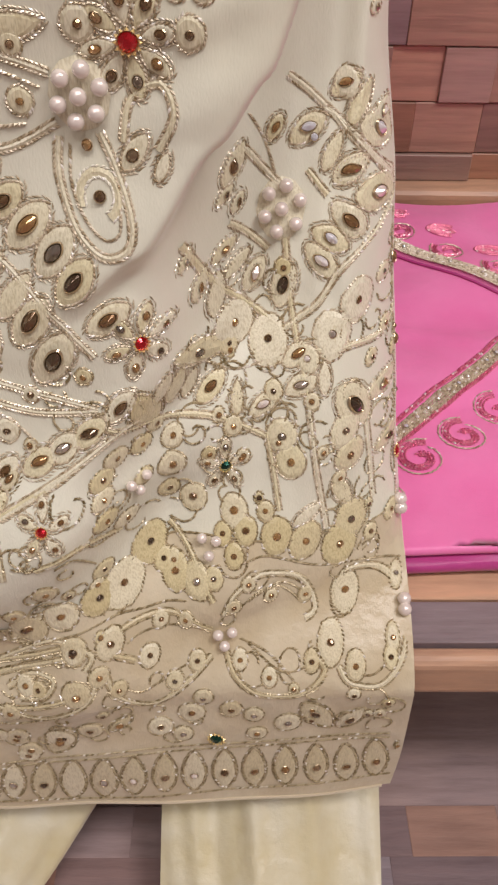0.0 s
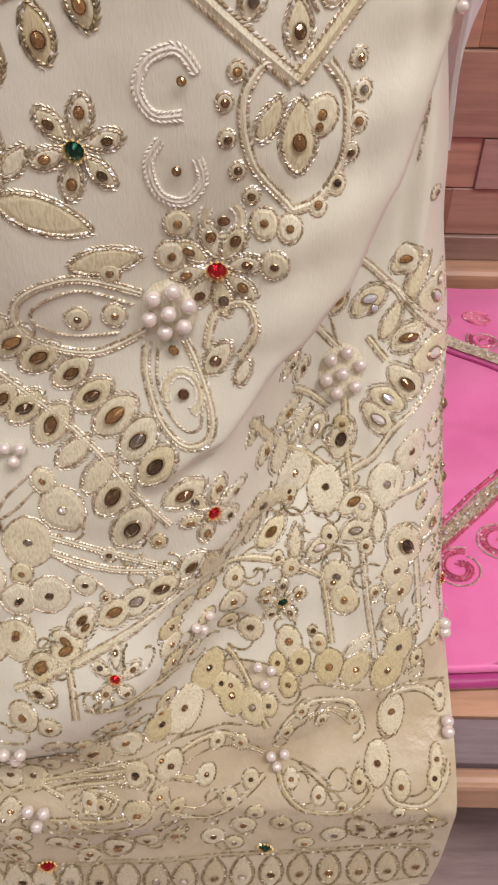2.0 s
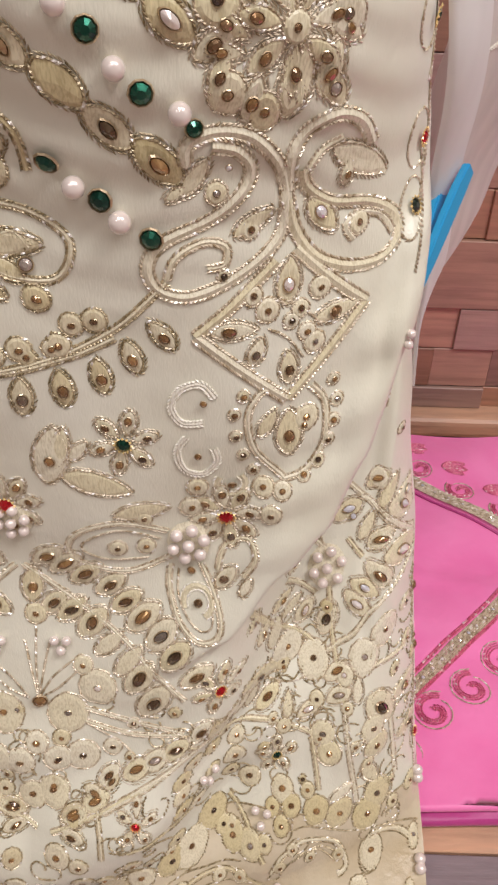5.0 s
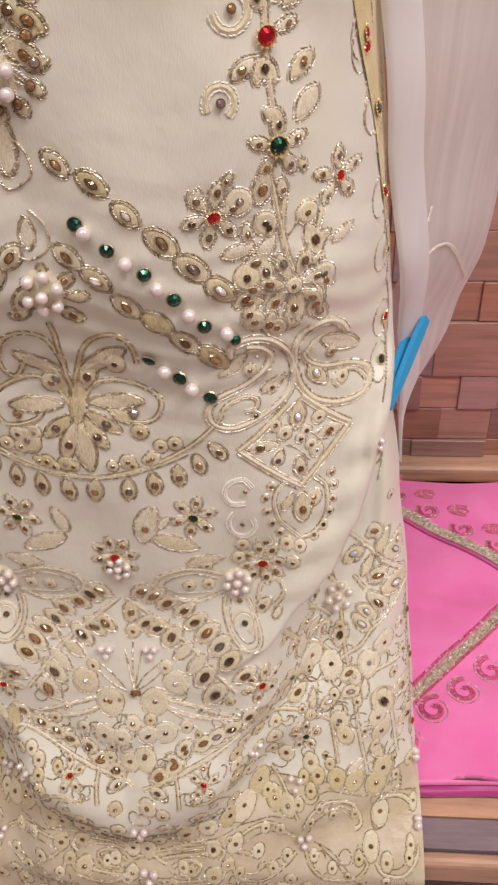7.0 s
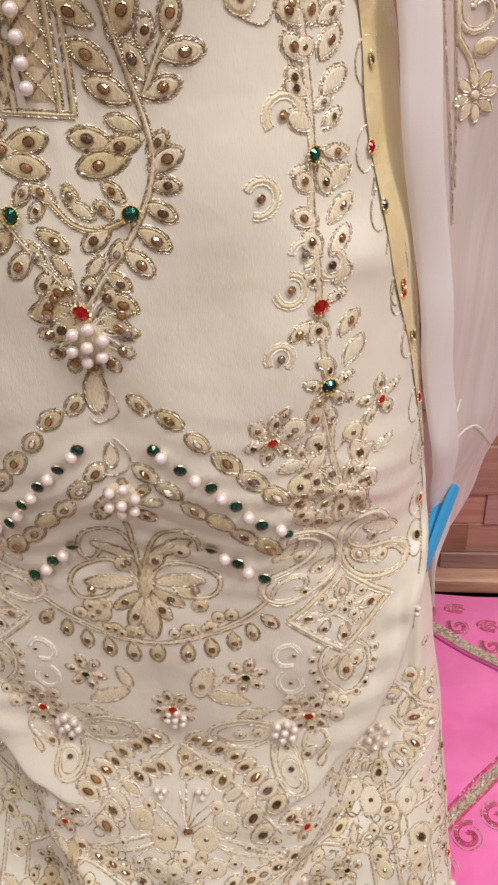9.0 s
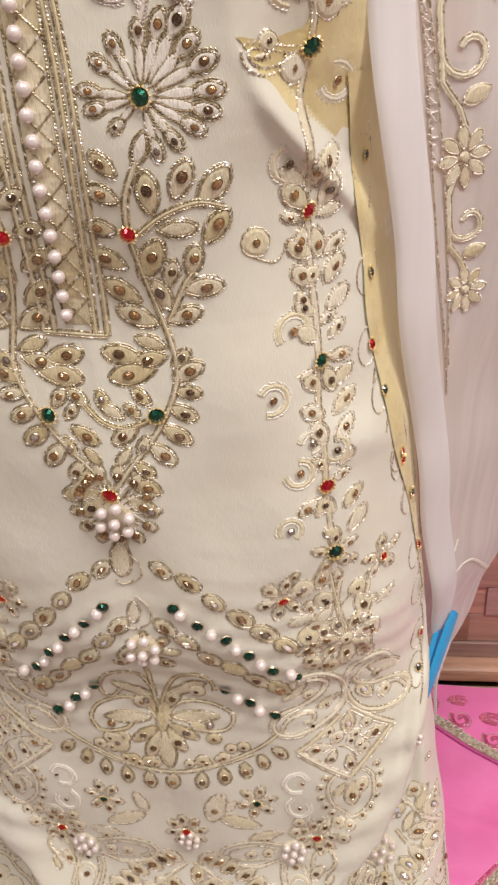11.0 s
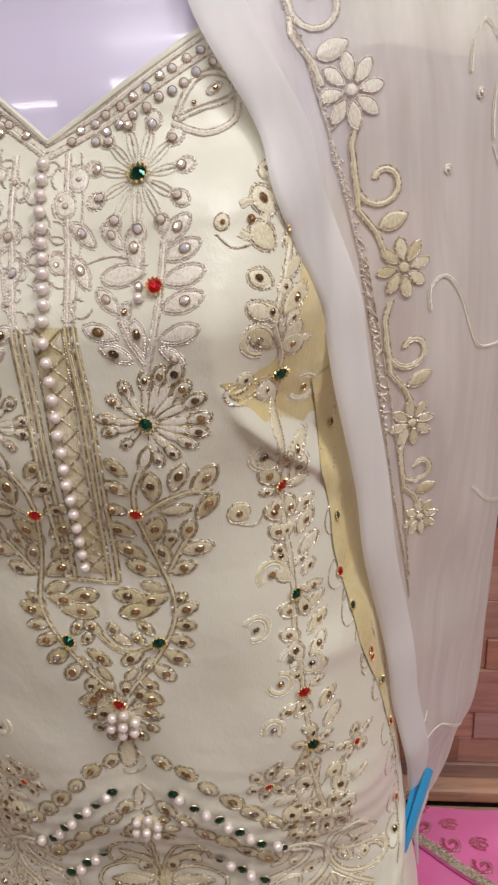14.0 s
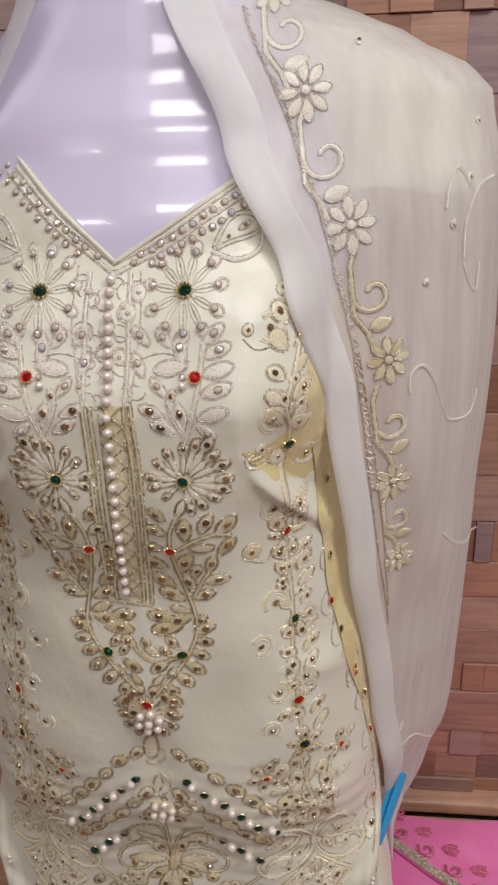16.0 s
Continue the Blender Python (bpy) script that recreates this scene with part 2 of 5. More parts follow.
FRONT = [(.05, .192), (.15, .200), (.22, .203), (.28, .212), (.35, .240), (.43, .260), (.52, .256), (.59, .256), (.66, .238), (.78, .231), (.86, .230), (.95, .216), (1.0, .217), (1.05, .235), (1.10, .262), (1.20, .32)]
WIDE = [(.05, .224), (.12, .226), (.21, .223), (.28, .217), (.375, .209), (.45, .199), (.53, .188), (.60, .180), (.70, .170), (.78, .162), (.86, .150), (.93, .141), (1.0, .136), (1.1, .138), (1.2, .15)]
ROUND = [(.05, .03), (.20, .05), (.30, .085), (.40, .085), (.55, .085), (.65, .11), (.80, .13), (.92, .15), (1.0, .12), (1.2, .10)]
FOLD = [(-.10, .368), (-.06, .372), (-.034, .389), (-.005, .424), (.011, .444), (.026, .478), (.040, .53), (.052, .60)]


def plain_front(x, z):
    """The dress's front without its folds."""
    s = min(.999, abs(x - XC) / knots(z, WIDE))
    return knots(z, FRONT) + knots(z, ROUND) * (1 - math.sqrt(1 - s ** 3))


def front(x, z):
    """How deep the dress's front lies at x and z."""
    dx = x - XC
    y = plain_front(x, z)
    m = x if dx > 0 else 2 * XC - x
    # bust
    y -= .016 * math.exp(-((m + .045) / .045) ** 2 - ((z - 1.01) / .05) ** 2)
    # the drape over the hip: cloth below the line is tucked back
    d = (knots(m, FOLD) - z) * .75
    a = .049 * ease((m + .04 + .035 * ease((.345 - z) / .05)) / .05) * ease((z - .10) / .16)
    y += a * ease((d + .003) / .010) * (1 - .55 * ease((d - .015) / .17))
    y -= .013 * ease((m + .08) / .06) * ease((d + .065) / .055) * (1 - ease((d + .005) / .009))
    # small pleats that run into the drape
    y += .0013 * math.sin(z * 210 - m * 60) * math.exp(-((d + .035) / .022) ** 2) * ease((m + .05) / .04)
    # slanting waves towards the hem
    k = ease((.35 - z) / .06) * ease((z - .13) / .07) * ease((.05 - m) / .07)
    y += .008 * k * math.sin((z - .55 * m) * 66 + 2.2)
    # crease under the arm
    c = (z - .9185) + (m + .0188) * 1.28
    y += .015 * ease((m + .062) / .03) * ease(c / .012) * (1 - ease((c - .02) / .07))
    y -= .007 * ease((m + .062) / .03) * math.exp(-((c + .005) / .007) ** 2)
    # creases drawn across the waist
    y += .0016 * math.sin((z + .35 * m) * 95) * math.exp(-((z - .80) / .05) ** 2) * ease((m + .06) / .05)
    y -= .004 * math.exp(-((z - .775 + .5 * (m - .01)) / .012) ** 2) * ease((m + .04) / .04)
    # small wrinkles over the yoke
    y += .0007 * math.sin(z * 330 + 70 * m + 2 * math.sin(m * 60)) * math.exp(-((z - .63) / .06) ** 2)
    # slack cloth
    y += .0022 * math.sin(z * 41 + m * 17) * math.sin(m * 53 - z * 13)
    # the hem hangs before the step's edge
    near = .203 + .25 * ease((z - .18) / .13)
    h = max(0.0, 1 - abs(y - near) / .024)
    return min(y, near) - h * h * .006


# ---------------------------------------------------------------- surfaces that carry embroidery
def on_dress(a, b):
    e = 0.0015
    y = front(a, b)
    ta = Vector((2 * e, front(a + e, b) - front(a - e, b), 0)).normalized()
    tb = Vector((0, front(a, b + e) - front(a, b - e), 2 * e)).normalized()
    n = ta.cross(tb).normalized()
    return Vector((a, y, b)), ta, n.cross(ta), n


INNER = [(.455, .066), (.50, .062), (.60, .052), (.71, .035), (.857, .013), (.991, -.006), (1.076, -.032), (1.157, -.070), (1.26, -.115)]
OUTER = [(.452, .070), (.478, .077), (.539, .112), (.60, .126), (.767, .126), (.868, .124), (1.003, .127), (1.12, .124), (1.184, .113), (1.199, .099), (1.224, .054), (1.243, .014), (1.262, -.06)]
NEAR = [(.455, .385), (.56, .365), (.64, .335), (.75, .318), (.85, .296), (.95, .284), (1.10, .284), (1.20, .296), (1.26, .33)]


def shawl(x, z):
    """How deep the shawl lies at x and z."""
    a, b = knots(z, INNER), knots(z, OUTER)
    s = min(1.0, max(0.0, (x - a) / max(.004, b - a)))
    y = knots(z, NEAR) + .075 * s + .05 * s ** 6
    y += (.005 * math.sin(x * 75 + z * 6 + 2.5 * math.sin(z * 7)) + .0025 * math.sin(x * 190 - z * 9)) * s * (1 - s) * 3
    if x - XC < knots(z, WIDE) + .002 and z < 1.2:
        y = min(y, plain_front(x, z) - .010)
    return y


def on_shawl(a, b):
    e = 0.0015
    ta = Vector((2 * e, shawl(a + e, b) - shawl(a - e, b), 0)).normalized()
    tb = Vector((0, shawl(a, b + e) - shawl(a, b - e), 2 * e)).normalized()
    n = ta.cross(tb).normalized()
    return Vector((a, shawl(a, b) - .0008, b)), ta, n.cross(ta), n


def pile(x, y):
    """How high the folded pink cloth lies."""
    return .2125 + .0022 * math.exp(-((y - .445 + .25 * (x - .2)) / .009) ** 2) + .0016 * math.exp(-((y - .405 - .12 * (x - .2)) / .007) ** 2) + .012 * ease((y - .30) / .3) + .0018 * math.sin(x * 40 + y * 25) + .0016 * math.sin(y * 70 - x * 21)


def on_pile(a, b):
    return Vector((a, b, pile(a, b) + (.0045 if b > flap_edge(a) else 0))), Vector((1, 0, 0)), Vector((0, 1, 0)), Vector((0, 0, 1))


def flap_edge(x):
    return .573 - (x - .113) * .81


# ---------------------------------------------------------------- stones and pearls, one mesh each
def gem_mesh(name, mat, long=1.0, pointed=False, prongs=0):
    n = prongs or (14 if pointed else 10)
    verts, faces, slots = [], [], []
    for r, h in ((1.0, 0.0), (0.96, 0.20), (0.14 if pointed else 0.44, 0.62)):
        for k in range(n):
            w = 2 * math.pi * k / n
            x = math.cos(w)
            if pointed:
                x *= .95
            verts.append((x * r * (0.56 if pointed else 1.0), math.sin(w) * r * long, h))
    if pointed:
        verts = [(vx * (1 - (abs(vy) / long) ** 6 * .5), vy, vh) for vx, vy, vh in verts]
    for i in range(2):
        for k in range(n):
            q = (k + 1) % n
            faces.append((i * n + k, i * n + q, (i + 1) * n + q, (i + 1) * n + k))
            slots.append(0)
    faces.append(tuple(range(2 * n, 3 * n)))
    slots.append(0)

    def ring(k, r, h):
        w = 2 * math.pi * k / n
        verts.append((math.cos(w) * r, math.sin(w) * r * long, h))
        return len(verts) - 1

    if prongs:
        for k in range(n):
            q = (k + 1) % n
            left, outer, right, peak = ring(k - .42, 1.14, .20), ring(k, 1.50, .18), ring(k + .42, 1.14, .20), ring(k, 1.20, .52)
            faces += [(k, left, peak), (left, outer, peak), (outer, right, peak), (right, k, peak), (k, right, q), (right, outer, left)]
            slots += [1] * 6
    else:
        s = len(verts)
        for r, h in ((1.16, .22), (1.30, 0.0)):
            for k in range(n):
                verts.append((verts[k][0] * r, verts[k][1] * r, h))
        for a, b in ((0, s), (s, s + n)):
            for k in range(n):
                q = (k + 1) % n
                faces.append((a + q, a + k, b + k, b + q))
                slots.append(1)
    me = bpy.data.meshes.new(name)
    me.from_pydata(verts, [], faces)
    me.materials.append(mat)
    me.materials.append(PRONG if prongs else CUP)
    me.polygons.foreach_set("material_index", slots)
    me.update()
    return me


def pearl_mesh():
    bm = bmesh.new()
    bmesh.ops.create_uvsphere(bm, u_segments=14, v_segments=9, radius=1)
    for f in bm.faces:
        f.smooth = True
    me = bpy.data.meshes.new("pearl")
    bm.to_mesh(me)
    bm.free()
    me.materials.append(PEARL)
    return me


ROUND_GEM = {"R": gem_mesh("red_stone", RED, prongs=12), "G": gem_mesh("green_stone", GREEN, prongs=12), "K": gem_mesh("dark_stone", BLACK, prongs=12),
             "B": gem_mesh("bronze_stone", BRONZE), "C": gem_mesh("clear_stone", CLEAR), "E": gem_mesh("green_stone", GREEN)}
LEAF_GEM = {"B": gem_mesh("bronze_marquise", BRONZE, 1.0, True), "C": gem_mesh("clear_marquise", CLEAR, 1.0, True)}
GEM_NAME = {"R": "red_stone", "G": "green_stone", "K": "dark_stone", "B": "bronze_stone", "C": "clear_stone", "E": "green_stone"}
PEARL_MESH = pearl_mesh()


class Motif:
    """Threads and padded stitches of one stretch of embroidery, with its stones hung under it."""

    def __init__(self, name, parent, on, mats=None, flip=False):
        self.name, self.parent, self.on, self.flip = name, parent, on, flip
        self.mats, self.slot = (*(mats or (ZARI, PAD)), WHITE), 0
        self.verts, self.faces, self.slots, self.stones = [], [], [], []

    def at(self, x, z):
        if self.flip:
            x = 2 * (-.127 - (z - .4) * .018) - x
            if self.name == "neckline":
                z += .26 * max(0, -.139 - x)
        if self.on is on_dress:
            w = .985 * knots(z, WIDE)
            x = min(XC + w, max(XC - w, x))
        return self.on(x, z)

    def bead(self, p, d, side, n, half, r):
        s = len(self.verts)
        c = p + n * r * .5
        self.verts += [c + d * half, c - d * half, c + side * r, c - side * r, c + n * r, c - n * r]
        for f in ((0, 2, 4), (2, 1, 4), (1, 3, 4), (3, 0, 4), (2, 0, 5), (1, 2, 5), (3, 1, 5), (0, 3, 5)):
            self.faces.append(tuple(s + i for i in f))
        self.slots += [self.slot] * 8

    def chain(self, pts, gap=.0017, r=.00062, slant=0.5, aside=0.0):
        """A row of slanting stitches along a line of the cloth."""
        length = [0.0]
        for p, q in zip(pts, pts[1:]):
            length.append(length[-1] + math.dist(p, q))
        gap, r = gap * .76, r * .86
        n = max(2, int(length[-1] / gap))
        j = 0
        for i in range(n):
            s = (i + .5) / n * length[-1]
            while j < len(pts) - 2 and length[j + 1] < s:
                j += 1
            f = (s - length[j]) / max(1e-9, length[j + 1] - length[j])
            x, z = pts[j][0] + (pts[j + 1][0] - pts[j][0]) * f, pts[j][1] + (pts[j + 1][1] - pts[j][1]) * f
            dx, dz = pts[j + 1][0] - pts[j][0], pts[j + 1][1] - pts[j][1]
            h = math.hypot(dx, dz) or 1
            dx, dz = dx / h, dz / h
            x, z = x - dz * aside, z + dx * aside
            p, ta, tb, nn = self.at(x, z)
            if self.flip:
                ta = -ta
            d = (ta * dx + tb * dz)
            side = (tb * dx - ta * dz)
            w = .8 * slant * (1 if aside >= 0 else -1) + random.uniform(-.25, .25)
            self.bead(p, d * math.cos(w) + side * math.sin(w), side * math.cos(w) - d * math.sin(w), nn, gap * .95, r * random.uniform(.85, 1.15))

    def strip(self, pts, half, high=.0008):
        """A satin-stitched band along a line, raised in the middle."""
        s = len(self.verts)
        for i, (x, z) in enumerate(pts):
            a, b = pts[max(i - 1, 0)], pts[min(i + 1, len(pts) - 1)]
            h = math.dist(a, b) or 1
            ox, oz = -(b[1] - a[1]) / h * half, (b[0] - a[0]) / h * half
            for f, lift in ((-1, .0002), (0, high), (1, .0002)):
                p, _, _, nn = self.at(x + ox * f, z + oz * f)
                self.verts.append(p + nn * lift)
        for i in range(len(pts) - 1):
            for k in (0, 1):
                f = (s + i * 3 + k, s + i * 3 + 3 + k, s + i * 3 + 4 + k, s + i * 3 + 1 + k)
                self.faces.append(f[::-1] if not self.flip else f)
                self.slots.append(1)

    def pad(self, pts, high=.0010):
        """A padded satin-stitch filling inside a closed line."""
        n = len(pts)
        cx, cz = sum(p[0] for p in pts) / n, sum(p[1] for p in pts) / n
        s = len(self.verts)
        for k, h in ((1.0, .0002), (.72, high)):
            for x, z in pts:
                p, _, _, nn = self.at(cx + (x - cx) * k, cz + (z - cz) * k)
                self.verts.append(p + nn * h)
        p, _, _, nn = self.at(cx, cz)
        self.verts.append(p + nn * high * 1.25)
        for k in range(n):
            q = (k + 1) % n
            a = (s + k, s + q, s + n + q, s + n + k)
            b = (s + n + k, s + n + q, s + 2 * n)
            self.faces += [a[::-1], b[::-1]] if self.flip else [a, b]
        self.slots += [1] * (2 * n)

    def stone(self, x, z, r, kind, mesh, turn=0.0, long=1.0, lift=.0009):
        p, ta, tb, n = self.at(x, z)
        if kind in ("bronze_stone", "clear_stone"):
            r *= .88
        if self.flip:
            turn = -turn
        u = ta * math.cos(turn) + tb * math.sin(turn)
        v = tb * math.cos(turn) - ta * math.sin(turn)
        if kind != "pearl":
            n = (n + u * random.uniform(-.2, .2) + v * random.uniform(-.2, .2)).normalized()
            u = v.cross(n).normalized()
            v = n.cross(u)
        m = Matrix((u * r, v * r * long, n * r)).transposed().to_4x4()
        m.translation = p + n * lift
        self.stones.append((kind, mesh, m))

    def close(self):
        if not self.verts:
            self.chain([(-.13, .6), (-.128, .6)])
        ob = part(self.name, (self.verts, self.faces, self.slots), self.mats, self.parent)
        for kind, mesh, m in self.stones:
            child = new(kind, mesh)
            child.parent = ob
            child.matrix_basis = m
        return ob


def leaf_line(x0, z0, x1, z1, fat, n=14, pointed=True):
    """A closed leaf from its foot to its tip."""
    dx, dz = x1 - x0, z1 - z0
    pts = []
    for k in range(n):
        w = 2 * math.pi * k / n
        u = (1 - math.cos(w)) / 2
        v = math.copysign(abs(math.sin(w)) ** (1.5 if pointed else 1.3), math.sin(w)) * fat * (1.1 - .3 * u if pointed else 1)
        pts.append((x0 + dx * u - dz * v, z0 + dz * u + dx * v))
    return pts


def smooth_line(c, per=6):
    """A smooth line through x, z pairs."""
    p = [(c[i], c[i + 1]) for i in range(0, len(c), 2)]
    out = []
    for i in range(len(p) - 1):
        a, b, d, e = p[max(i - 1, 0)], p[i], p[i + 1], p[min(i + 2, len(p) - 1)]
        for k in range(per):
            t = k / per
            out.append(tuple(.5 * (2 * b[j] + (d[j] - a[j]) * t + (2 * a[j] - 5 * b[j] + 4 * d[j] - e[j]) * t * t + (3 * b[j] - a[j] - 3 * d[j] + e[j]) * t ** 3) for j in (0, 1)))
    return out + [p[-1]]


OPEN = []


def section(name, mirrored):
    """Begins a stretch of embroidery on the dress, with its mirror image where the dress repeats it."""
    finish()
    mats = (OLD_GOLD, PAD_WHITE) if name == "bodice_sunburst_lower" else (OLD_GOLD, PAD_GOLD) if name in HEM_WORK else (SILVER, PAD_WHITE) if name in WHITE_WORK else (OLD_GOLD, PAD_OLD) if name in OLD_WORK else (WHITE, PAD_WHITE) if name == "hip_swirl" else (ZARI, PAD)
    OPEN.append(Motif(name, dress, on_dress, mats))
    if mirrored:
        OPEN.append(Motif(name, dress, on_dress, mats, True))


def finish():
    while OPEN:
        OPEN.pop(0).close()


def own(name):
    """A motif that is a part by itself: its petals and stones are gathered under one name."""
    def wrap(draw):
        def inner(*args):
            outer = OPEN[:]
            OPEN[:] = [Motif(name, m.parent, m.on, m.mats[:2], m.flip) for m in outer]
            draw(*args)
            for m in OPEN:
                if m.verts:
                    m.close()
            OPEN[:] = outer
        return inner
    return wrap


def repeated(m, x, z):
    """Whether a mirrored motif leaves this piece out, because it lies on the middle line."""
    return m.flip and x < -.127 - (z - .4) * .018 + .007


def cord(*c):
    for m in OPEN:
        if not repeated(m, sum(c[0::2]) / len(c[0::2]), c[1]):
            m.chain(smooth_line(c), .0019, .00078)


def rope(*c):
    for m in OPEN:
        if not repeated(m, sum(c[0::2]) / len(c[0::2]), c[1]):
            m.strip(smooth_line(c), .0011)
            for off in (-.0013, .0013):
                m.chain(smooth_line(c), .0019, .00070, .5, off)


def band(*c):
    """A broad band of satin stitch between two beaded lines."""
    for m in OPEN:
        if not repeated(m, sum(c[0::2]) / len(c[0::2]), c[1]):
            m.strip(smooth_line(c), .0019, .0011)
            for off in (-.0022, .0022):
                m.chain(smooth_line(c), .0020, .00078, .5, off)


def petal(x0, z0, x1, z1, kind, fat=.25):
    if kind == "n" and fat == .25:
        fat = .22
    x0, z0, x1, z1 = x0 - (x1 - x0) * .03, z0 - (z1 - z0) * .03, x1 + (x1 - x0) * .03, z1 + (z1 - z0) * .03
    length = math.hypot(x1 - x0, z1 - z0)
    turn = math.atan2(z1 - z0, x1 - x0) - math.pi / 2
    for m in OPEN:
        if repeated(m, (x0 + x1) / 2, z0):
            continue
        line = leaf_line(x0, z0, x1, z1, fat)
        m.pad(line, .0007)
        m.chain(line + line[:1], .0019, .00072, .45, 0)
        m.chain(line + line[:1], .0019, .00045, -.45, .0011)
        m.chain([(x0 + (x1 - x0) * .1, z0 + (z1 - z0) * .1), (x0 + (x1 - x0) * .9, z0 + (z1 - z0) * .9)], .0017, .0005)
        if length > .016:
            m.chain(leaf_line(x0 + (x1 - x0) * .14, z0 + (z1 - z0) * .14, x0 + (x1 - x0) * .8, z0 + (z1 - z0) * .8, .3), .0016, .0005)
        if kind in "gc":
            k = "B" if kind == "g" else "C"
            m.stone(x0 + (x1 - x0) * .42, z0 + (z1 - z0) * .42, min(.0022, length * .13), GEM_NAME[k], ROUND_GEM[k], turn, 1.25, .0013)


def eye(x0, z0, x1, z1, kind):
    length = math.hypot(x1 - x0, z1 - z0)
    turn = math.atan2(z1 - z0, x1 - x0) - math.pi / 2
    for m in OPEN:
        if repeated(m, (x0 + x1) / 2, z0):
            continue
        line = leaf_line(x0, z0, x1, z1, .275, pointed=False)
        m.pad(line, .0007)
        m.chain(line + line[:1], .0019, .00072, .45)
        m.chain(line + line[:1], .0019, .00045, -.45, .0012)
        if kind in "BC":
            m.stone((x0 + x1) / 2, (z0 + z1) / 2, min(.0052, length * .19), "bronze_marquise" if kind == "B" else "clear_marquise", LEAF_GEM[kind], turn + random.uniform(-.3, .3), 1.0, .0013)


def disc(x, z, r, kind="B"):
    for m in OPEN:
        if repeated(m, x, z):
            continue
        w0 = random.uniform(0, 6)
        if m.on is on_dress and abs(x - XC) > .90 * knots(z, WIDE):
            r = min(r, .0036)
        if r > .0062 and m.name in ("side_vine", "hip_flower_spray", "eye_row_diagonal"):
            m.slot = 2
            way = random.choice((-1, 1))
            curl = [(x + r * (.95 - k * .012) * math.cos(w0 + way * k * .42), z + r * (1.05 - k * .012) * math.sin(w0 + way * k * .42)) for k in range(12)]
            m.strip(curl, .0015, .0008)
            for off in (-.0017, .0017):
                m.chain(curl, .0018, .0006, .5, off)
            m.slot = 0
            m.stone(x, z, .0020, GEM_NAME[kind], ROUND_GEM[kind], w0, 1.0, .0012)
            continue
        ring = [(x + r * math.cos(w0 + k * math.pi / 6) * 1.0, z + r * math.sin(w0 + k * math.pi / 6) * random.uniform(1.05, 1.2)) for k in range(12)]
        m.pad(ring, min(.0010, r * .25))
        m.chain(ring + ring[:1], .0018, .00066)
        m.stone(x, z, min(.0019, max(.0013, r * .30)), GEM_NAME[kind], ROUND_GEM[kind], w0, 1.0, .0012)


def gem(x, z, r, kind):
    for m in OPEN:
        if not repeated(m, x, z):
            plain = kind == "G" and m.name.startswith("yoke_gem_row")
            m.stone(x, z, r * .85, GEM_NAME[kind], ROUND_GEM["E" if plain else kind], random.uniform(0, 6), 1.0, .0016)


def pearl(x, z, r):
    for m in OPEN:
        if not repeated(m, x, z):
            m.stone(x, z, r * 1.14, "pearl", PEARL_MESH, 0, 1, r * .85)


def trio(x, z, r):
    for m in OPEN:
        if not repeated(m, x, z):
            for k in range(3):
                w = math.pi * (.5 + k * 2 / 3)
                m.stone(x + math.cos(w) * r * .55, z - math.sin(w) * r * .55, r * .38, "pearl", PEARL_MESH, 0, 1, r * .4)


@own("pearl_rosette")
def rosette(x, z, r):
    for m in OPEN:
        if repeated(m, x, z):
            continue
        m.pad([(x + r * .95 * math.cos(k * math.pi / 6), z + r * 1.1 * math.sin(k * math.pi / 6)) for k in range(12)], .0012)
        m.stone(x, z, r * .27, "pearl", PEARL_MESH, 0, 1, r * .40)
        for k in range(6):
            w = math.pi * (k / 3 + .1)
            m.stone(x + math.cos(w) * r * .70, z + math.sin(w) * r * .78, r * .27, "pearl", PEARL_MESH, 0, 1, r * .28)


@own("embroidered_flower")
def flower(x, z, r, n, kind):
    for k in range(n):
        w = 2 * math.pi * (k + .25) / n
        c, s = math.cos(w), math.sin(w) * 1.12
        petal(x + c * r, z + s * r, x + c * r * .26, z + s * r * .26, "g")
    for m in OPEN:
        if kind in "RGK" and not repeated(m, x, z):
            m.stone(x, z, r * .20, GEM_NAME[kind], ROUND_GEM[kind], 0, 1, .0018)
    if kind == "n":
        disc(x, z, r * .25)


@own("sunburst_flower")
def sunburst(x, z, r, n, kind, rim):
    for k in range(n):
        w = 2 * math.pi * (k + .5) / n + math.pi / 2
        c, s = math.cos(w), math.sin(w) * 1.1
        for m in OPEN:
            if not repeated(m, x, z):
                feather = leaf_line(x + c * r * .86, z + s * r * .86, x + c * r * .2, z + s * r * .2, .15)
                m.slot = 2
                m.chain(feather + feather[:1], .0018, .0007, .6)
                m.slot = 0
                m.chain([(x + c * r * .24, z + s * r * .24), (x + c * r * .98, z + s * r * .98)], .0018, .0007)
        petal(x + c * r * 1.12, z + s * r * 1.12, x + c * r * .78, z + s * r * .78, "n", .34)
        for m in OPEN:
            if not repeated(m, x, z):
                m.stone(x + c * r * .88, z + s * r * .88, .0023, GEM_NAME[rim], ROUND_GEM[rim], w, 1, .0015)
    for m in OPEN:
        if kind in "RGK" and not repeated(m, x, z):
            m.stone(x, z, .0042, GEM_NAME[kind], ROUND_GEM[kind], 0, 1, .0018)


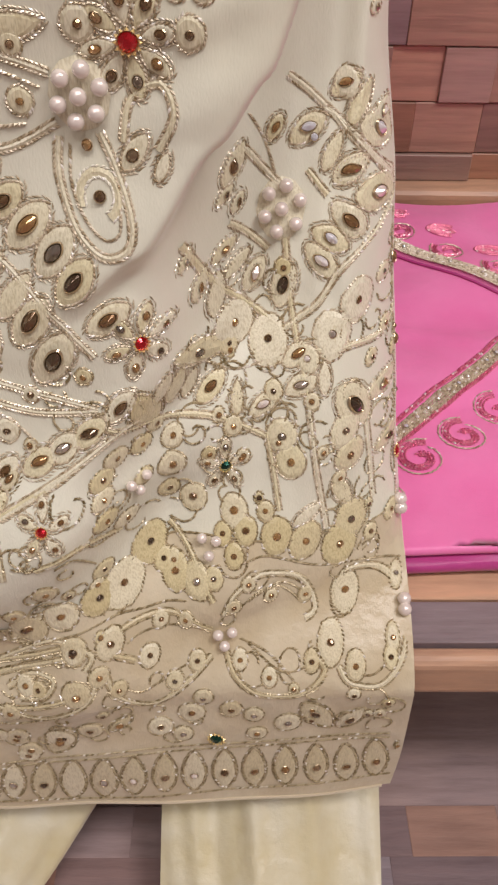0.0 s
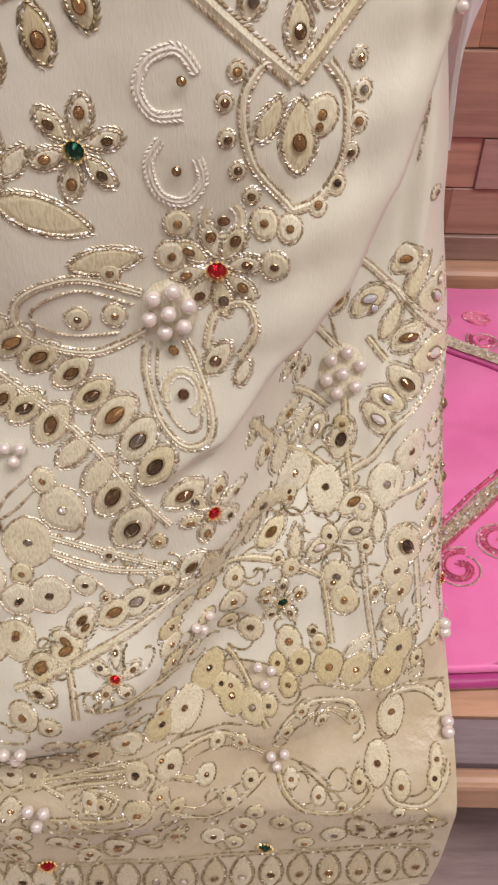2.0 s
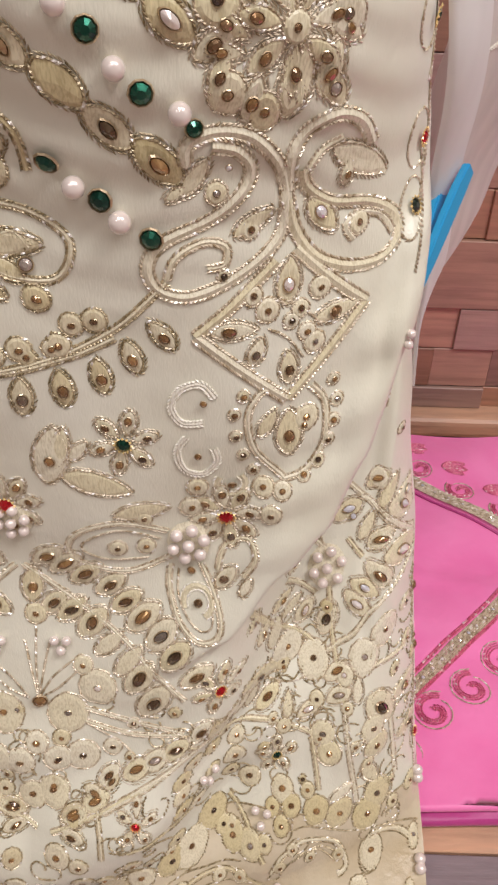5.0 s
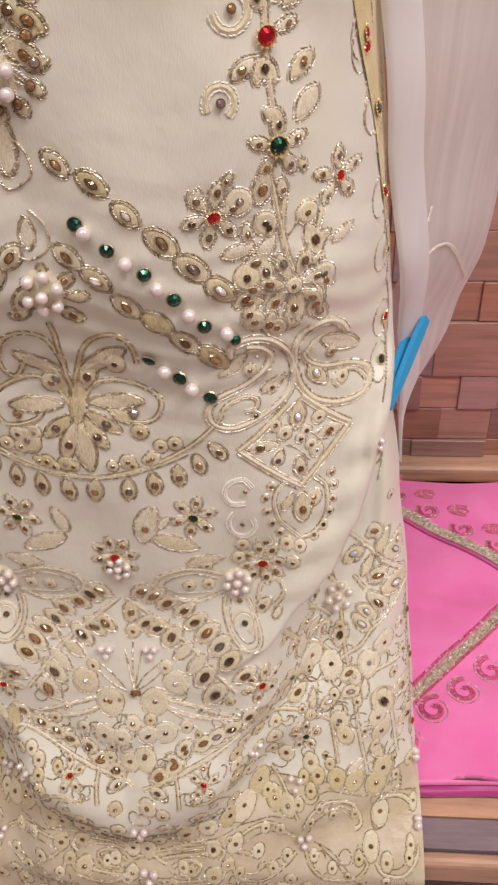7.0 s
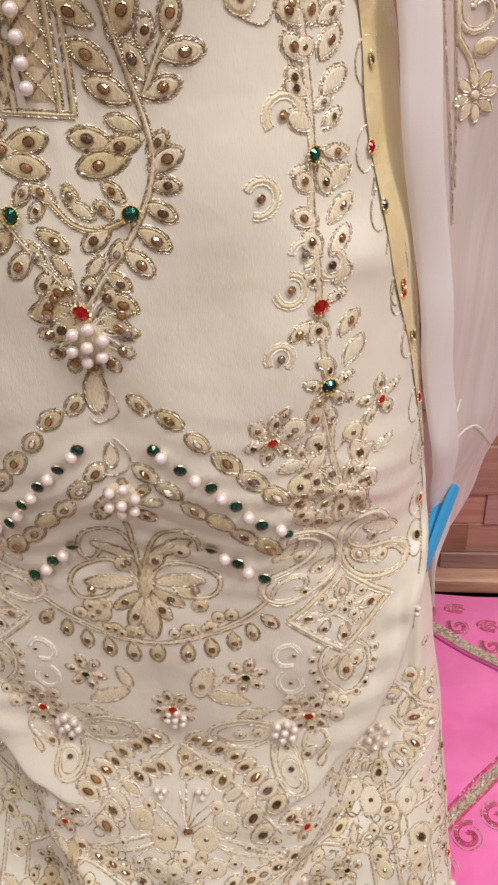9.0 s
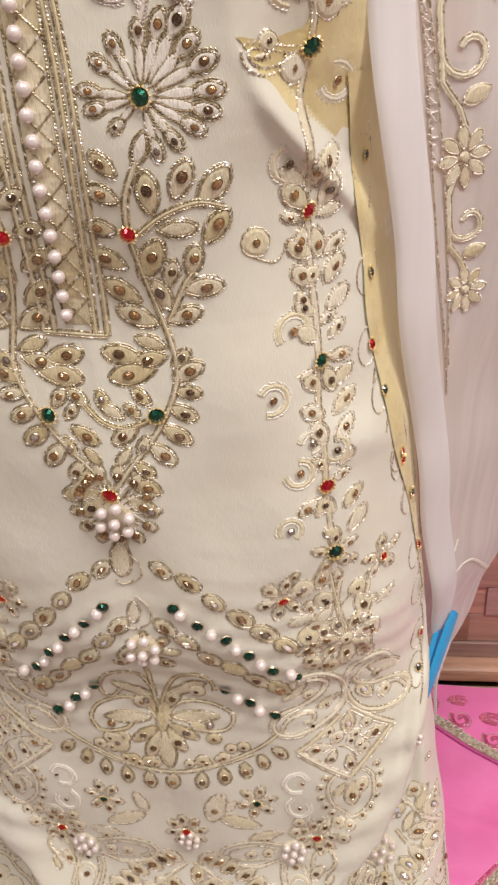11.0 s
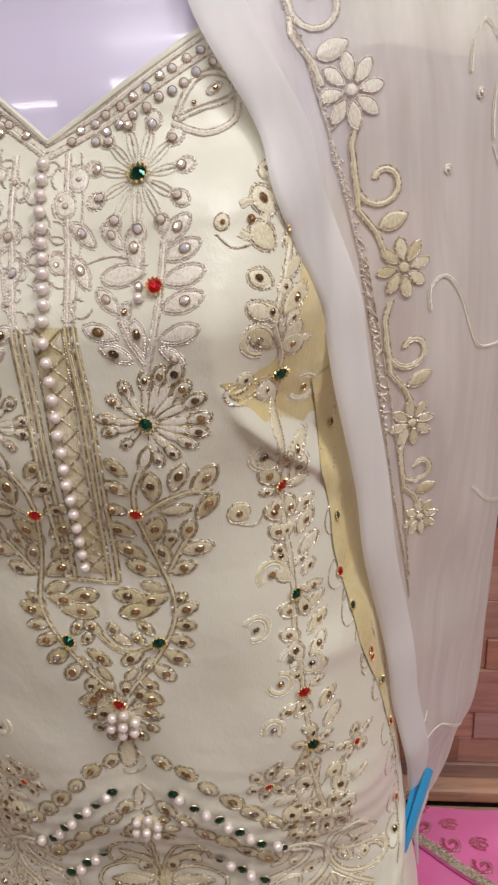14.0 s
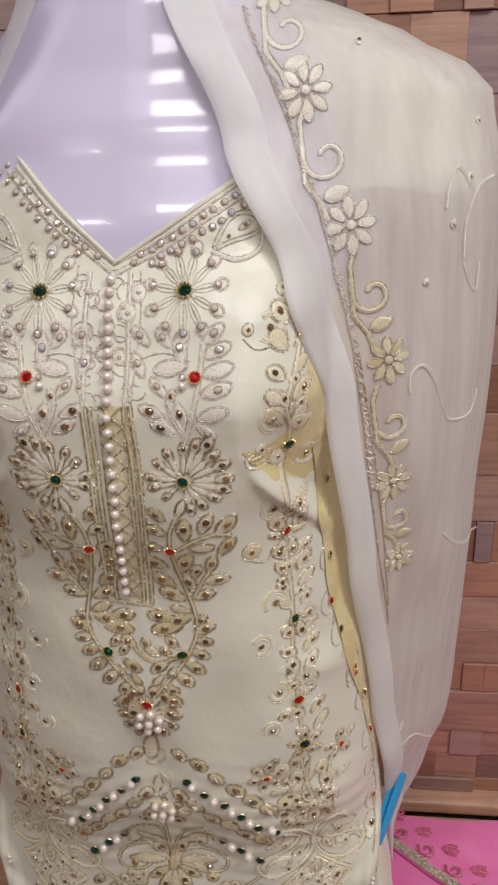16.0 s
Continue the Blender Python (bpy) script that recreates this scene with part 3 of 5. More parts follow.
def plume(x0, z0, x1, z1, kind):
    """A white feather from a flower's heart, with a small leaf and a stone at its tip."""
    def spot(t):
        return x0 + (x1 - x0) * t, z0 + (z1 - z0) * t

    for m in OPEN:
        if repeated(m, x0, z0):
            continue
        line = leaf_line(*spot(.88), *spot(.2), .12)
        m.pad(line, .0006)
        m.chain(line + line[:1], .0018, .00062)
    petal(*spot(1.18), *spot(.74), "g" if kind == "B" else "c", .25)


@own("paisley")
def paisley(x0, z0, x1, z1, fat, way):
    """A curled drop, with a spiral inside."""
    dx, dz = x1 - x0, z1 - z0
    length = math.hypot(dx, dz)
    f = fat / length

    def spot(u, v):
        return x0 + dx * u - dz * v * way, z0 + dz * u + dx * v * way

    line = []
    for k in range(20):
        w = 2 * math.pi * k / 20
        u = (1 - math.cos(w)) / 2
        v = math.sin(w) * f * .95 * (.22 + .85 * u) + .12 * math.sin(u * 3.1)
        line.append(spot(u, v))
    curl = [spot(.70 + (.24 - .012 * k) * math.cos(k * .55) * .7, .06 + (.24 - .012 * k) * math.sin(k * .55) * f) for k in range(15)]
    for m in OPEN:
        if repeated(m, (x0 + x1) / 2, z0):
            continue
        for off in (-.0013, .0011):
            m.chain(line + line[:1], .0020, .00085, .5, off)
        m.chain(curl, .0018, .0008)
        m.pad([spot(.72 + .12 * math.cos(k * .63), .06 + .12 * math.sin(k * .63) * f * 1.2) for k in range(10)])
        gx, gz = spot(.72, .06)
        m.stone(gx, gz, min(.0024, fat * .12), "bronze_stone", ROUND_GEM["B"], 0, 1, .0015)
        gx, gz = spot(.35, .05)
        m.stone(gx, gz, min(.0020, fat * .10), "bronze_stone", ROUND_GEM["B"], 0, 1, .0010)


def pearl_column(x0, z0, x1, z1, n):
    for k in range(n):
        t = k / (n - 1)
        pearl(x0 + (x1 - x0) * t + random.uniform(-.0004, .0004), z0 + (z1 - z0) * t, .0027)


def stone_row(x0, z0, x1, z1, n, kind):
    for k in range(n):
        t = (k + .5) / n
        for m in OPEN:
            m.stone(x0 + (x1 - x0) * t + random.uniform(-.001, .001), z0 + (z1 - z0) * t + random.uniform(-.001, .001), .0022, GEM_NAME[kind], ROUND_GEM[kind], t * 9, 1, .001)


def lattice(ax, az, bx, bz, cx, cz, dx, dz, n):
    for k in range(n):
        t, s = k / n, (k + 1) / n
        cord(ax + (cx - ax) * t, az + (cz - az) * t, bx + (dx - bx) * s, bz + (dz - bz) * s)
        cord(bx + (dx - bx) * t, bz + (dz - bz) * t, ax + (cx - ax) * s, az + (cz - az) * s)
        corners = ((ax, az, cx, cz, t), (bx, bz, dx, dz, t), (bx, bz, dx, dz, s), (ax, az, cx, cz, s))
        for m in OPEN:
            m.pad([(px + (qx - px) * f, pz + (qz - pz) * f) for px, pz, qx, qz, f in corners][::-1], .0003)
    for f in (-.04, 1.04):
        cord(ax + (bx - ax) * f, az + (bz - az) * f, (ax + cx + (bx + dx - ax - cx) * f) / 2, (az + cz + (bz + dz - az - cz) * f) / 2, cx + (dx - cx) * f, cz + (dz - cz) * f)


def filling(x0, x1, z0, z1, n):
    """Small curls and seed stitches that fill the ground between larger motifs."""
    for _ in range(n):
        x, z, r, w = random.uniform(x0, x1), random.uniform(z0, z1), random.uniform(.004, .009), random.uniform(0, 6.28)
        way = random.choice((-1, 1))
        if random.random() < .22:
            disc(x, z, r * .55, "C" if OPEN[0].name == "placket_filling" else "B")
            continue
        for m in OPEN:
            m.chain([(x + r * (1 - k * .05) * math.cos(w + way * k * .4), z + r * (1 - k * .05) * math.sin(w + way * k * .4)) for k in range(14)], .0018, .00075)


def vine_leaves(x0, z0, x1, z1, n):
    """Leaves in pairs along a stem."""
    for k in range(n):
        t = (k + .5) / n
        x, z = x0 + (x1 - x0) * t, z0 + (z1 - z0) * t
        for side in (-1, 1):
            reach = random.uniform(.009, .013)
            petal(x + side * reach, z + random.uniform(.002, .009), x + side * .003, z - .004, random.choice("ggn"), .30)


def edging(x, z, kind):
    for m in OPEN:
        ring = [(x + .0052 * math.cos(k * math.pi / 7) - .0012, z + .0105 * math.sin(k * math.pi / 7)) for k in range(15)]
        m.chain(ring, .0018, .0007)
        m.stone(x, z, .0023, GEM_NAME[kind], ROUND_GEM[kind], 0, 1.2, .0014)
    cord(x + .002, z - .022, x + .004, z, x + .001, z + .022)


def edge_pearl(x, z):
    pearl(x + .003, z, .0030)


# ---------------------------------------------------------------- the mannequin
def body_ring(z):
    """Middle depth, half width and half depth of the body at a height."""
    w = knots(z, [(.19, .13), (.40, .155), (.58, .150), (.75, .105), (.95, .112), (1.02, .125), (1.08, .148), (1.16, .147), (1.195, .132), (1.215, .112), (1.25, .084), (1.34, .064)])
    f = knots(z, [(.19, .30), (.45, .275), (.60, .272), (.75, .262), (.90, .258), (.98, .250), (1.06, .257), (1.10, .268), (1.16, .292), (1.21, .318), (1.25, .330), (1.34, .335)])
    d = knots(z, [(.19, .09), (.55, .10), (.75, .08), (1.0, .10), (1.16, .085), (1.21, .06), (1.34, .048)])
    return f + d, w, d


def mannequin_point(i, j):
    z = .195 + i * 1.145
    c, w, d = body_ring(z)
    a = 2 * math.pi * j
    return Vector((XC + math.copysign(abs(math.sin(a)) ** .85, math.sin(a)) * w, c - math.copysign(abs(math.cos(a)) ** .9, math.cos(a)) * d, z))


mannequin = smooth(part("mannequin", sheet(110, 64, mannequin_point), SKIN))
tagged(mannequin, "glossy pale lilac shop mannequin torso", "mannequin")

# ---------------------------------------------------------------- the dress
dress = tagged(new("dress"), "cream satin embroidered tunic dress on the mannequin", "dress")
dress.matrix_basis = pose(0, 0, 0)
OLD_WORK = ("placket", "bodice_sunburst_lower", "middle_leaf_spray", "bodice_garland", "waist_tassel", "yoke_plume", "yoke_arc", "yoke_chain_upper", "yoke_chain_lower", "dotted_band", "hem_filling", "skirt_filling")
HEM_WORK = ("hem_border", "lower_paisley_border", "hem_middle_spray", "border_seam")
WHITE_WORK = ("neckline", "bodice_sunburst_upper", "upper_leaf_spray", "placket_filling")


def neck_height(x):
    """Height of the V neckline over the chest."""
    d = x + .139
    return 1.088 + (.60 * d if d > 0 else -.88 * d) + .25 * d * d


def border_height(x):
    m = x if x > XC else 2 * XC - x
    return .222 + .030 * ease((m + .14) / .14) - .008 * ease((m + .02) / .10)


def dress_point(i, j):
    a = math.radians(-118 + 236 * j)
    top = 1.19
    x = XC + knots(.25, WIDE) * math.sin(a)
    low = border_height(x) - .022
    z = low + (top - low) * i
    x = XC + knots(z, WIDE) * math.sin(a)
    if i > .86:
        mid = low + (top - low) * .86
        z = mid + (min(top, neck_height(x)) - mid) * ((i - .86) / .14)
        x = XC + knots(z, WIDE) * math.sin(a)
    w = knots(z, WIDE)
    if abs(a) < math.pi / 2:
        y = front(x, z)
    else:
        y = front(XC + math.copysign(w, x - XC), z) + (.02 + .10 * ease((z - .2) / .1)) * -math.cos(a)
    return Vector((x, y + .0022 * max(0, 1 - i * 32), z))


def border_point(i, j):
    a = math.radians(-90 + 180 * j)
    x = XC + knots(.2, WIDE) * math.sin(a)
    z = .087 + (border_height(x) - .087) * i
    x = XC + knots(z, WIDE) * math.sin(a)
    return Vector((x, front(x, z), z))


smooth(part("tissue_border", sheet(130, 260, border_point), TISSUE, dress, "golden tissue border panel above the hem"))
smooth(part("satin_front", sheet(560, 300, dress_point), SATIN, dress, "cream satin cloth with a draped fold"))


# added yellow patch: paints the shade above the crease under the arm
SHADE_LOW = [(-.058, .975), (-.0486, .958), (-.0372, .941), (-.0188, .920), (-.0027, .905), (.004, .898)]
SHADE_TOP = [(-.058, .9755), (-.048, .9735), (-.0342, .977), (-.022, .996), (-.0172, 1.029), (-.0093, 1.040), (.004, 1.05)]


def shade_point(i, j):
    x = -.058 + .060 * j
    z = knots(x, SHADE_LOW) + .001 + (knots(x, SHADE_TOP) - knots(x, SHADE_LOW)) * i
    return Vector((x, front(x, z) + .002 - .0026 * ease(i * 5) - .0003 * math.sin(z * 160 + x * 90), z))


# added yellow strip: carries that painted shade down the side edge
def side_strip(i, j):
    z = .64 + .32 * i
    x = XC + knots(z, WIDE) * (1 - (.015 + .125 * ease(i * 1.5)) * (1 - j))
    return Vector((x, front(x, z) - .0022 - .0008 * math.sin(z * 120), z))


smooth(part("side_lining", sheet(50, 8, side_strip), SHADED_SATIN, dress, "yellow strip painted as shaded satin along the side edge"))
smooth(part("side_lining", sheet(70, 60, shade_point), SHADED_SATIN, dress, "yellow patch painted as shaded satin in a fold"))


SLEEVE_TOP = [(-.06, 1.240), (.014, 1.228), (.054, 1.208), (.090, 1.186), (.106, 1.160)]


def sleeve_point(i, j):
    x = -.05 + .155 * j
    low = 1.121 + .004 * math.sin(x * 60)
    z = low + (knots(x, SLEEVE_TOP) - low) * i
    return Vector((x, shawl(x, z) + .014 + .02 * i * i, z))


smooth(part("sleeve", sheet(30, 40, sleeve_point), SATIN, dress, "short cream satin sleeve under the shawl"))
part("neck_piping", tube([(x, front(x, neck_height(x)) - .0005, neck_height(x)) for x in [-.216 + .0025 * k for k in range(75)]], .0016, 7), SATIN, dress, "cream piped neck edge")
part("hem_piping", tube([(x, front(x, .087) - .0005, .087) for x in [-.335 + .006 * k for k in range(71)]], .0008, 6), ZARI, dress)

# ---------------------------------------------------------------- embroidery of the dress

section("hem_border", True)
petal(-.1183, .0969, -.1132, .1288, "g", .17)
petal(-.1025, .0951, -.0976, .1297, "g", .17)
petal(-.0864, .0943, -.0821, .1316, "n", .17)
petal(-.0694, .0948, -.0661, .1336, "g", .17)
petal(-.0531, .0977, -.0509, .1345, "c", .17)
petal(-.0361, .0999, -.0350, .1348, "g", .17)
petal(-.0201, .0995, -.0199, .1345, "c", .17)
petal(-.0035, .0996, -.0040, .1349, "g", .17)
petal(.0127, .1001, .0116, .1349, "g", .17)
petal(.0297, .1012, .0276, .1360, "g", .17)
petal(.0468, .1018, .0439, .1358, "g", .17)
petal(.0637, .0999, .0599, .1344, "g", .17)
petal(.0802, .1010, .0751, .1379, "g", .17)
cord(-.1205, .1286, -.0609, .1402, -.0031, .1415, .0437, .1437, .0818, .1451)
cord(-.1213, .1240, -.0612, .1361, -.0031, .1376, .0439, .1400, .0824, .1409)
cord(-.1264, .0937, -.0654, .0922, -.0031, .0967, .0467, .0990, .0895, .1008)
gem(-.0077, .1487, .0039, "G")
disc(-.1076, .1536, .0064)
disc(-.1041, .1374, .0056)
petal(-.0912, .1404, -.0793, .1642, "g")
disc(-.0700, .1618, .0065)
petal(-.0598, .1595, -.0497, .1687, "g")
disc(-.0357, .1582, .0065)
disc(-.0199, .1686, .0069)
disc(-.0140, .1806, .0050)
disc(-.0246, .1517, .0053)
disc(-.0003, .1712, .0057)
disc(.0110, .1668, .0052)
disc(.0128, .1508, .0054)
disc(.0282, .1592, .0070)
petal(.0358, .1752, .0503, .1532, "g")
petal(.0546, .1529, .0658, .1694, "g")
disc(.0739, .1656, .0094)
disc(.0895, .1330, .0050)

section("lower_paisley_border", True)
trio(-.0040, .2070, .0070)
rope(-.0045, .2192, .0021, .2301, .0153, .2362, .0319, .2288, .0402, .2138, .0352, .2095)
cord(.0074, .2245, .0208, .2289, .0324, .2167)
cord(.0008, .2196, .0114, .2278, .0236, .2297, .0351, .2194)
rope(-.0032, .2023, .0010, .1919, .0134, .1827, .0326, .1825, .0447, .1925, .0392, .1981)
cord(.0077, .2027, .0242, .1928, .0384, .1952)
cord(.0036, .2050, .0187, .1985, .0297, .1895)
disc(.0179, .1907, .0039)
disc(.0037, .1973, .0038)
disc(.0384, .1960, .0039)
disc(.0351, .2194, .0038)
disc(.0073, .2332, .0036)
disc(.0003, .2229, .0037)
rope(-.0099, .2109, -.0245, .2193, -.0403, .2204, -.0528, .2184, -.0579, .2123, -.0458, .2027)
cord(-.0166, .2134, -.0300, .2143, -.0430, .2142, -.0493, .2120)
rope(-.0099, .1996, -.0221, .1888, -.0388, .1774, -.0540, .1875, -.0584, .2005)
cord(-.0167, .1989, -.0302, .1929, -.0436, .1871, -.0524, .1934)
disc(-.0339, .2176, .0040)
disc(-.0219, .2170, .0040)
disc(-.0393, .2029, .0049)
disc(-.0566, .2154, .0064)
disc(-.0167, .1978, .0044)
disc(-.0275, .1903, .0044)
disc(-.0620, .2021, .0049)
disc(-.0538, .1919, .0044)
rope(.0577, .2102, .0512, .2165, .0546, .2257, .0694, .2234, .0830, .2152)
rope(.0516, .1943, .0571, .1882, .0709, .1869, .0807, .1943, .0851, .2021)
cord(.0557, .1924, .0680, .1914, .0778, .1976)
disc(.0549, .2173, .0072)
disc(.0476, .2015, .0066)
disc(.0598, .1942, .0050)
disc(.0814, .2176, .0040)
disc(.0782, .2021, .0045)
rope(-.1086, .2062, -.0828, .2205, -.0652, .2138, -.0680, .2068)
cord(-.1033, .2028, -.0890, .2106, -.0743, .2091)
rope(-.1099, .1852, -.0891, .1787, -.0692, .1886, -.0628, .2010)
cord(-.0982, .1945, -.0897, .2002, -.0831, .1964, -.0903, .1898, -.0970, .1915)
disc(-.0726, .2161, .0064)
disc(-.0899, .1960, .0039)
disc(-.0726, .1945, .0071)
disc(-.1048, .1818, .0051)

section("dotted_band", True)
trio(-.0107, .2478, .0067)
trio(-.0421, .2893, .0062)
disc(-.0273, .2875, .0064)
disc(-.0268, .3013, .0050)
disc(-.0184, .2661, .0064)
disc(.0005, .2615, .0064)
disc(-.0294, .2723, .0051)
disc(.0058, .2543, .0056)
disc(.0203, .2516, .0075)
disc(.0340, .2461, .0081)
disc(.0563, .2492, .0083)
disc(.0511, .2395, .0089)
disc(.0671, .2397, .0082)
disc(-.0485, .3072, .0046)
disc(-.0540, .3009, .0046)
petal(-.0582, .2983, -.0496, .2995, "n")
disc(-.0540, .2927, .0042)
disc(-.0537, .2819, .0047)
disc(-.0471, .2717, .0049)
disc(-.0390, .2479, .0081)
disc(-.0326, .2396, .0047)
disc(-.0267, .2356, .0068)
disc(-.0507, .2371, .0096)
disc(-.0165, .2341, .0070)
disc(-.0581, .2501, .0043)
disc(-.0608, .2370, .0077)
disc(-.0768, .2346, .0080)
petal(-.0995, .2215, -.0845, .2370, "g")
disc(-.0804, .2539, .0054)
rope(-.0813, .2736, -.0636, .2778, -.0496, .2662)
cord(-.0737, .2722, -.0664, .2726, -.0602, .2569)
rope(-.0300, .2540, -.0192, .2432, -.0090, .2265)
cord(.0033, .2418, .0178, .2435, .0401, .2324, .0632, .2284, .0850, .2212)
cord(-.1062, .2203, -.0910, .2173, -.0748, .2231, -.0552, .2256, -.0403, .2237, -.0218, .2255)
petal(-.0384, .3368, -.0333, .3121, "n")
disc(-.0392, .3051, .0042)
disc(-.0334, .3111, .0035)
disc(-.0047, .2524, .0041)
disc(.0006, .2448, .0046)
disc(.0149, .2619, .0041)
disc(.0781, .2431, .0045)

section("skirt_side_spray", True)
flower(-.0040, .2823, .0117, 5, "G")
flower(-.0761, .2911, .0105, 5, "R")
flower(-.0356, .3585, .0130, 6, "R")
disc(-.0005, .3395, .0087)
disc(.0149, .3317, .0088)
petal(-.0237, .3415, -.0032, .3303, "g")
cord(-.0238, .3401, -.0036, .3224, .0212, .3267)
eye(.0212, .3233, .0354, .3308, "B")
eye(.0227, .3125, .0367, .3193, "B")
disc(.0323, .3257, .0053, "C")
petal(.0402, .3120, .0398, .3248, "n")
eye(-.0163, .3123, -.0041, .3219, "B")
petal(.0015, .3053, .0014, .3184, "n")
eye(.0065, .3041, .0194, .3122, "C")
eye(.0461, .3142, .0625, .2936, "B")
eye(.0607, .3042, .0779, .3029, "B")
petal(-.0323, .3243, -.0260, .3380, "n")
petal(-.0274, .3183, -.0219, .3353, "n")
petal(-.0218, .3161, -.0167, .3288, "n")
rope(-.0498, .3244, -.0278, .3104, -.0084, .3067, .0143, .2944)
rope(.0147, .2962, .0181, .2806, .0212, .2622)
rope(.0327, .3122, .0377, .2809, .0445, .2484)
rope(.0614, .2931, .0650, .2736, .0679, .2545)
disc(.0218, .2952, .0071)
disc(.0260, .2842, .0072)
disc(.0504, .2944, .0073)
disc(.0535, .2818, .0074)
eye(.0670, .2764, .0820, .2780, "B")
petal(.0282, .2550, .0416, .2618, "n")
petal(.0465, .2715, .0559, .2566, "n")
disc(.0694, .3274, .0031)

section("side_sunburst", True)
rosette(.0191, .3820, .0110)
disc(.0450, .4255, .0054, "C")
petal(.0464, .4109, .0553, .4256, "n")
eye(.0549, .4100, .0689, .4137, "C")
rope(.0206, .4298, .0398, .4149, .0717, .3853)
eye(.0219, .4058, .0370, .4146, "C")
petal(.0365, .3955, .0438, .4084, "n")
eye(.0408, .3907, .0535, .4013, "B")
eye(.0498, .3878, .0726, .3803, "C")
eye(.0406, .3842, .0561, .3721, "B")
eye(.0324, .3747, .0484, .3679, "C")
eye(.0302, .3692, .0437, .3570, "C")
rope(.0210, .3352, .0354, .3458, .0468, .3615, .0626, .3706, .0722, .3787)
disc(.0668, .3496, .0085)
disc(.0537, .3455, .0081)
disc(.0428, .3346, .0088)
rope(.0261, .3298, .0514, .3283, .0696, .3252, .0780, .3347)
rope(.0300, .3956, .0385, .3870)
rope(-.0026, .3808, .0142, .3668)
eye(.0133, .4068, .0188, .4163, "B")
eye(-.0048, .3998, .0018, .4053, "B")
eye(-.0077, .3896, -.0010, .3948, "B")
eye(-.0014, .3835, .0031, .3911, "B")
rope(.0030, .4066, .0123, .3967, .0195, .3902)
cord(.0051, .4180, .0121, .4069, .0171, .3923)
petal(-.0048, .3953, .0034, .4085, "g")
rope(-.0205, .3849, -.0037, .3543, .0186, .3366)
eye(-.0100, .3693, .0005, .3743, "B")
petal(-.0041, .3594, .0062, .3680, "n")
eye(.0040, .3506, .0126, .3641, "C")
eye(.0189, .3433, .0237, .3627, "B")
rope(.0213, .3714, .0248, .3436, .0327, .3122)
petal(-.0211, .3751, -.0170, .3821, "g")
petal(-.0159, .3595, -.0121, .3706, "g")
petal(-.0083, .3470, -.0069, .3648, "n")
eye(.0385, .4213, .0510, .4290, "B")
eye(.0512, .4128, .0692, .4008, "C")
gem(.0321, .4066, .0021, "C")
eye(.0421, .3929, .0557, .3991, "B")
rope(.0362, .4166, .0503, .4071, .0744, .3788)
pearl(.0379, .5386, .0017)
pearl(.0374, .5340, .0017)
disc(.0549, .4504, .0026)

section("eye_row_diagonal", True)
eye(-.0963, .3037, -.0859, .3137, "B")
eye(-.0839, .3080, -.0699, .3169, "B")
eye(-.0739, .3126, -.0606, .3227, "B")
eye(-.0634, .3185, -.0500, .3288, "B")
eye(-.0501, .3275, -.0387, .3390, "B")
rope(-.0935, .2934, -.0704, .3064, -.0481, .3200, -.0377, .3217)
eye(-.1050, .2937, -.0903, .3013, "B")
eye(-.1158, .2866, -.1007, .2934, "B")
rope(-.1211, .2802, -.0949, .2934, -.0748, .3036)

section("arch_right", True)
rope(-.1258, .4283, -.1075, .4118, -.0898, .3972, -.0737, .3813, -.0522, .3550)
eye(-.1208, .4291, -.1062, .4407, "B")
eye(-.1135, .4242, -.0989, .4373, "B")
eye(-.1046, .4188, -.0902, .4299, "B")
eye(-.0933, .4128, -.0796, .4240, "B")
eye(-.0864, .4037, -.0724, .4149, "B")
eye(-.0792, .3946, -.0638, .4092, "B")
eye(-.0693, .3857, -.0563, .4025, "B")
eye(-.0627, .3770, -.0496, .3930, "B")
eye(-.0541, .3645, -.0382, .3741, "B")
petal(-.1237, .4073, -.1215, .4270, "g")
eye(-.1197, .4011, -.1069, .4129, "B")
eye(-.1122, .3975, -.0985, .4097, "B")
eye(-.1024, .3892, -.0891, .4051, "B")
petal(-.0946, .3807, -.0815, .3929, "n")
petal(-.0849, .3706, -.0727, .3861, "n")
eye(-.0802, .3605, -.0670, .3787, "B")
eye(-.0743, .3447, -.0602, .3654, "B")

section("lower_fan", True)
rope(-.1085, .3515, -.0847, .3429, -.0529, .3324)
rope(-.1018, .3413, -.0778, .3319, -.0528, .3318)
disc(-.0779, .3397, .0034)
cord(-.1018, .3407, -.0878, .3294, -.0793, .3197, -.0752, .3099)
disc(-.0890, .3244, .0049)
disc(-.1101, .3465, .0104)
disc(-.1263, .3308, .0059)
disc(-.1162, .3203, .0074)
disc(-.1041, .3206, .0087)
disc(-.0946, .3621, .0095, "C")
disc(-.1199, .3003, .0086)
disc(-.1307, .2971, .0075)
disc(-.1013, .3740, .0049)
cord(-.1238, .3552, -.1171, .3661, -.1109, .3721, -.1060, .3763)
cord(-.1238, .3552, -.1203, .3720, -.1173, .3849)
cord(-.1238, .3552, -.1241, .3746, -.1229, .3953)
cord(-.1238, .3552, -.1266, .3720, -.1287, .3865)
cord(-.1238, .3552, -.1139, .3611, -.1038, .3711)
disc(-.1225, .4006, .0053)
trio(-.1114, .3856, .0063)
gem(-.1234, .3546, .0041, "B")

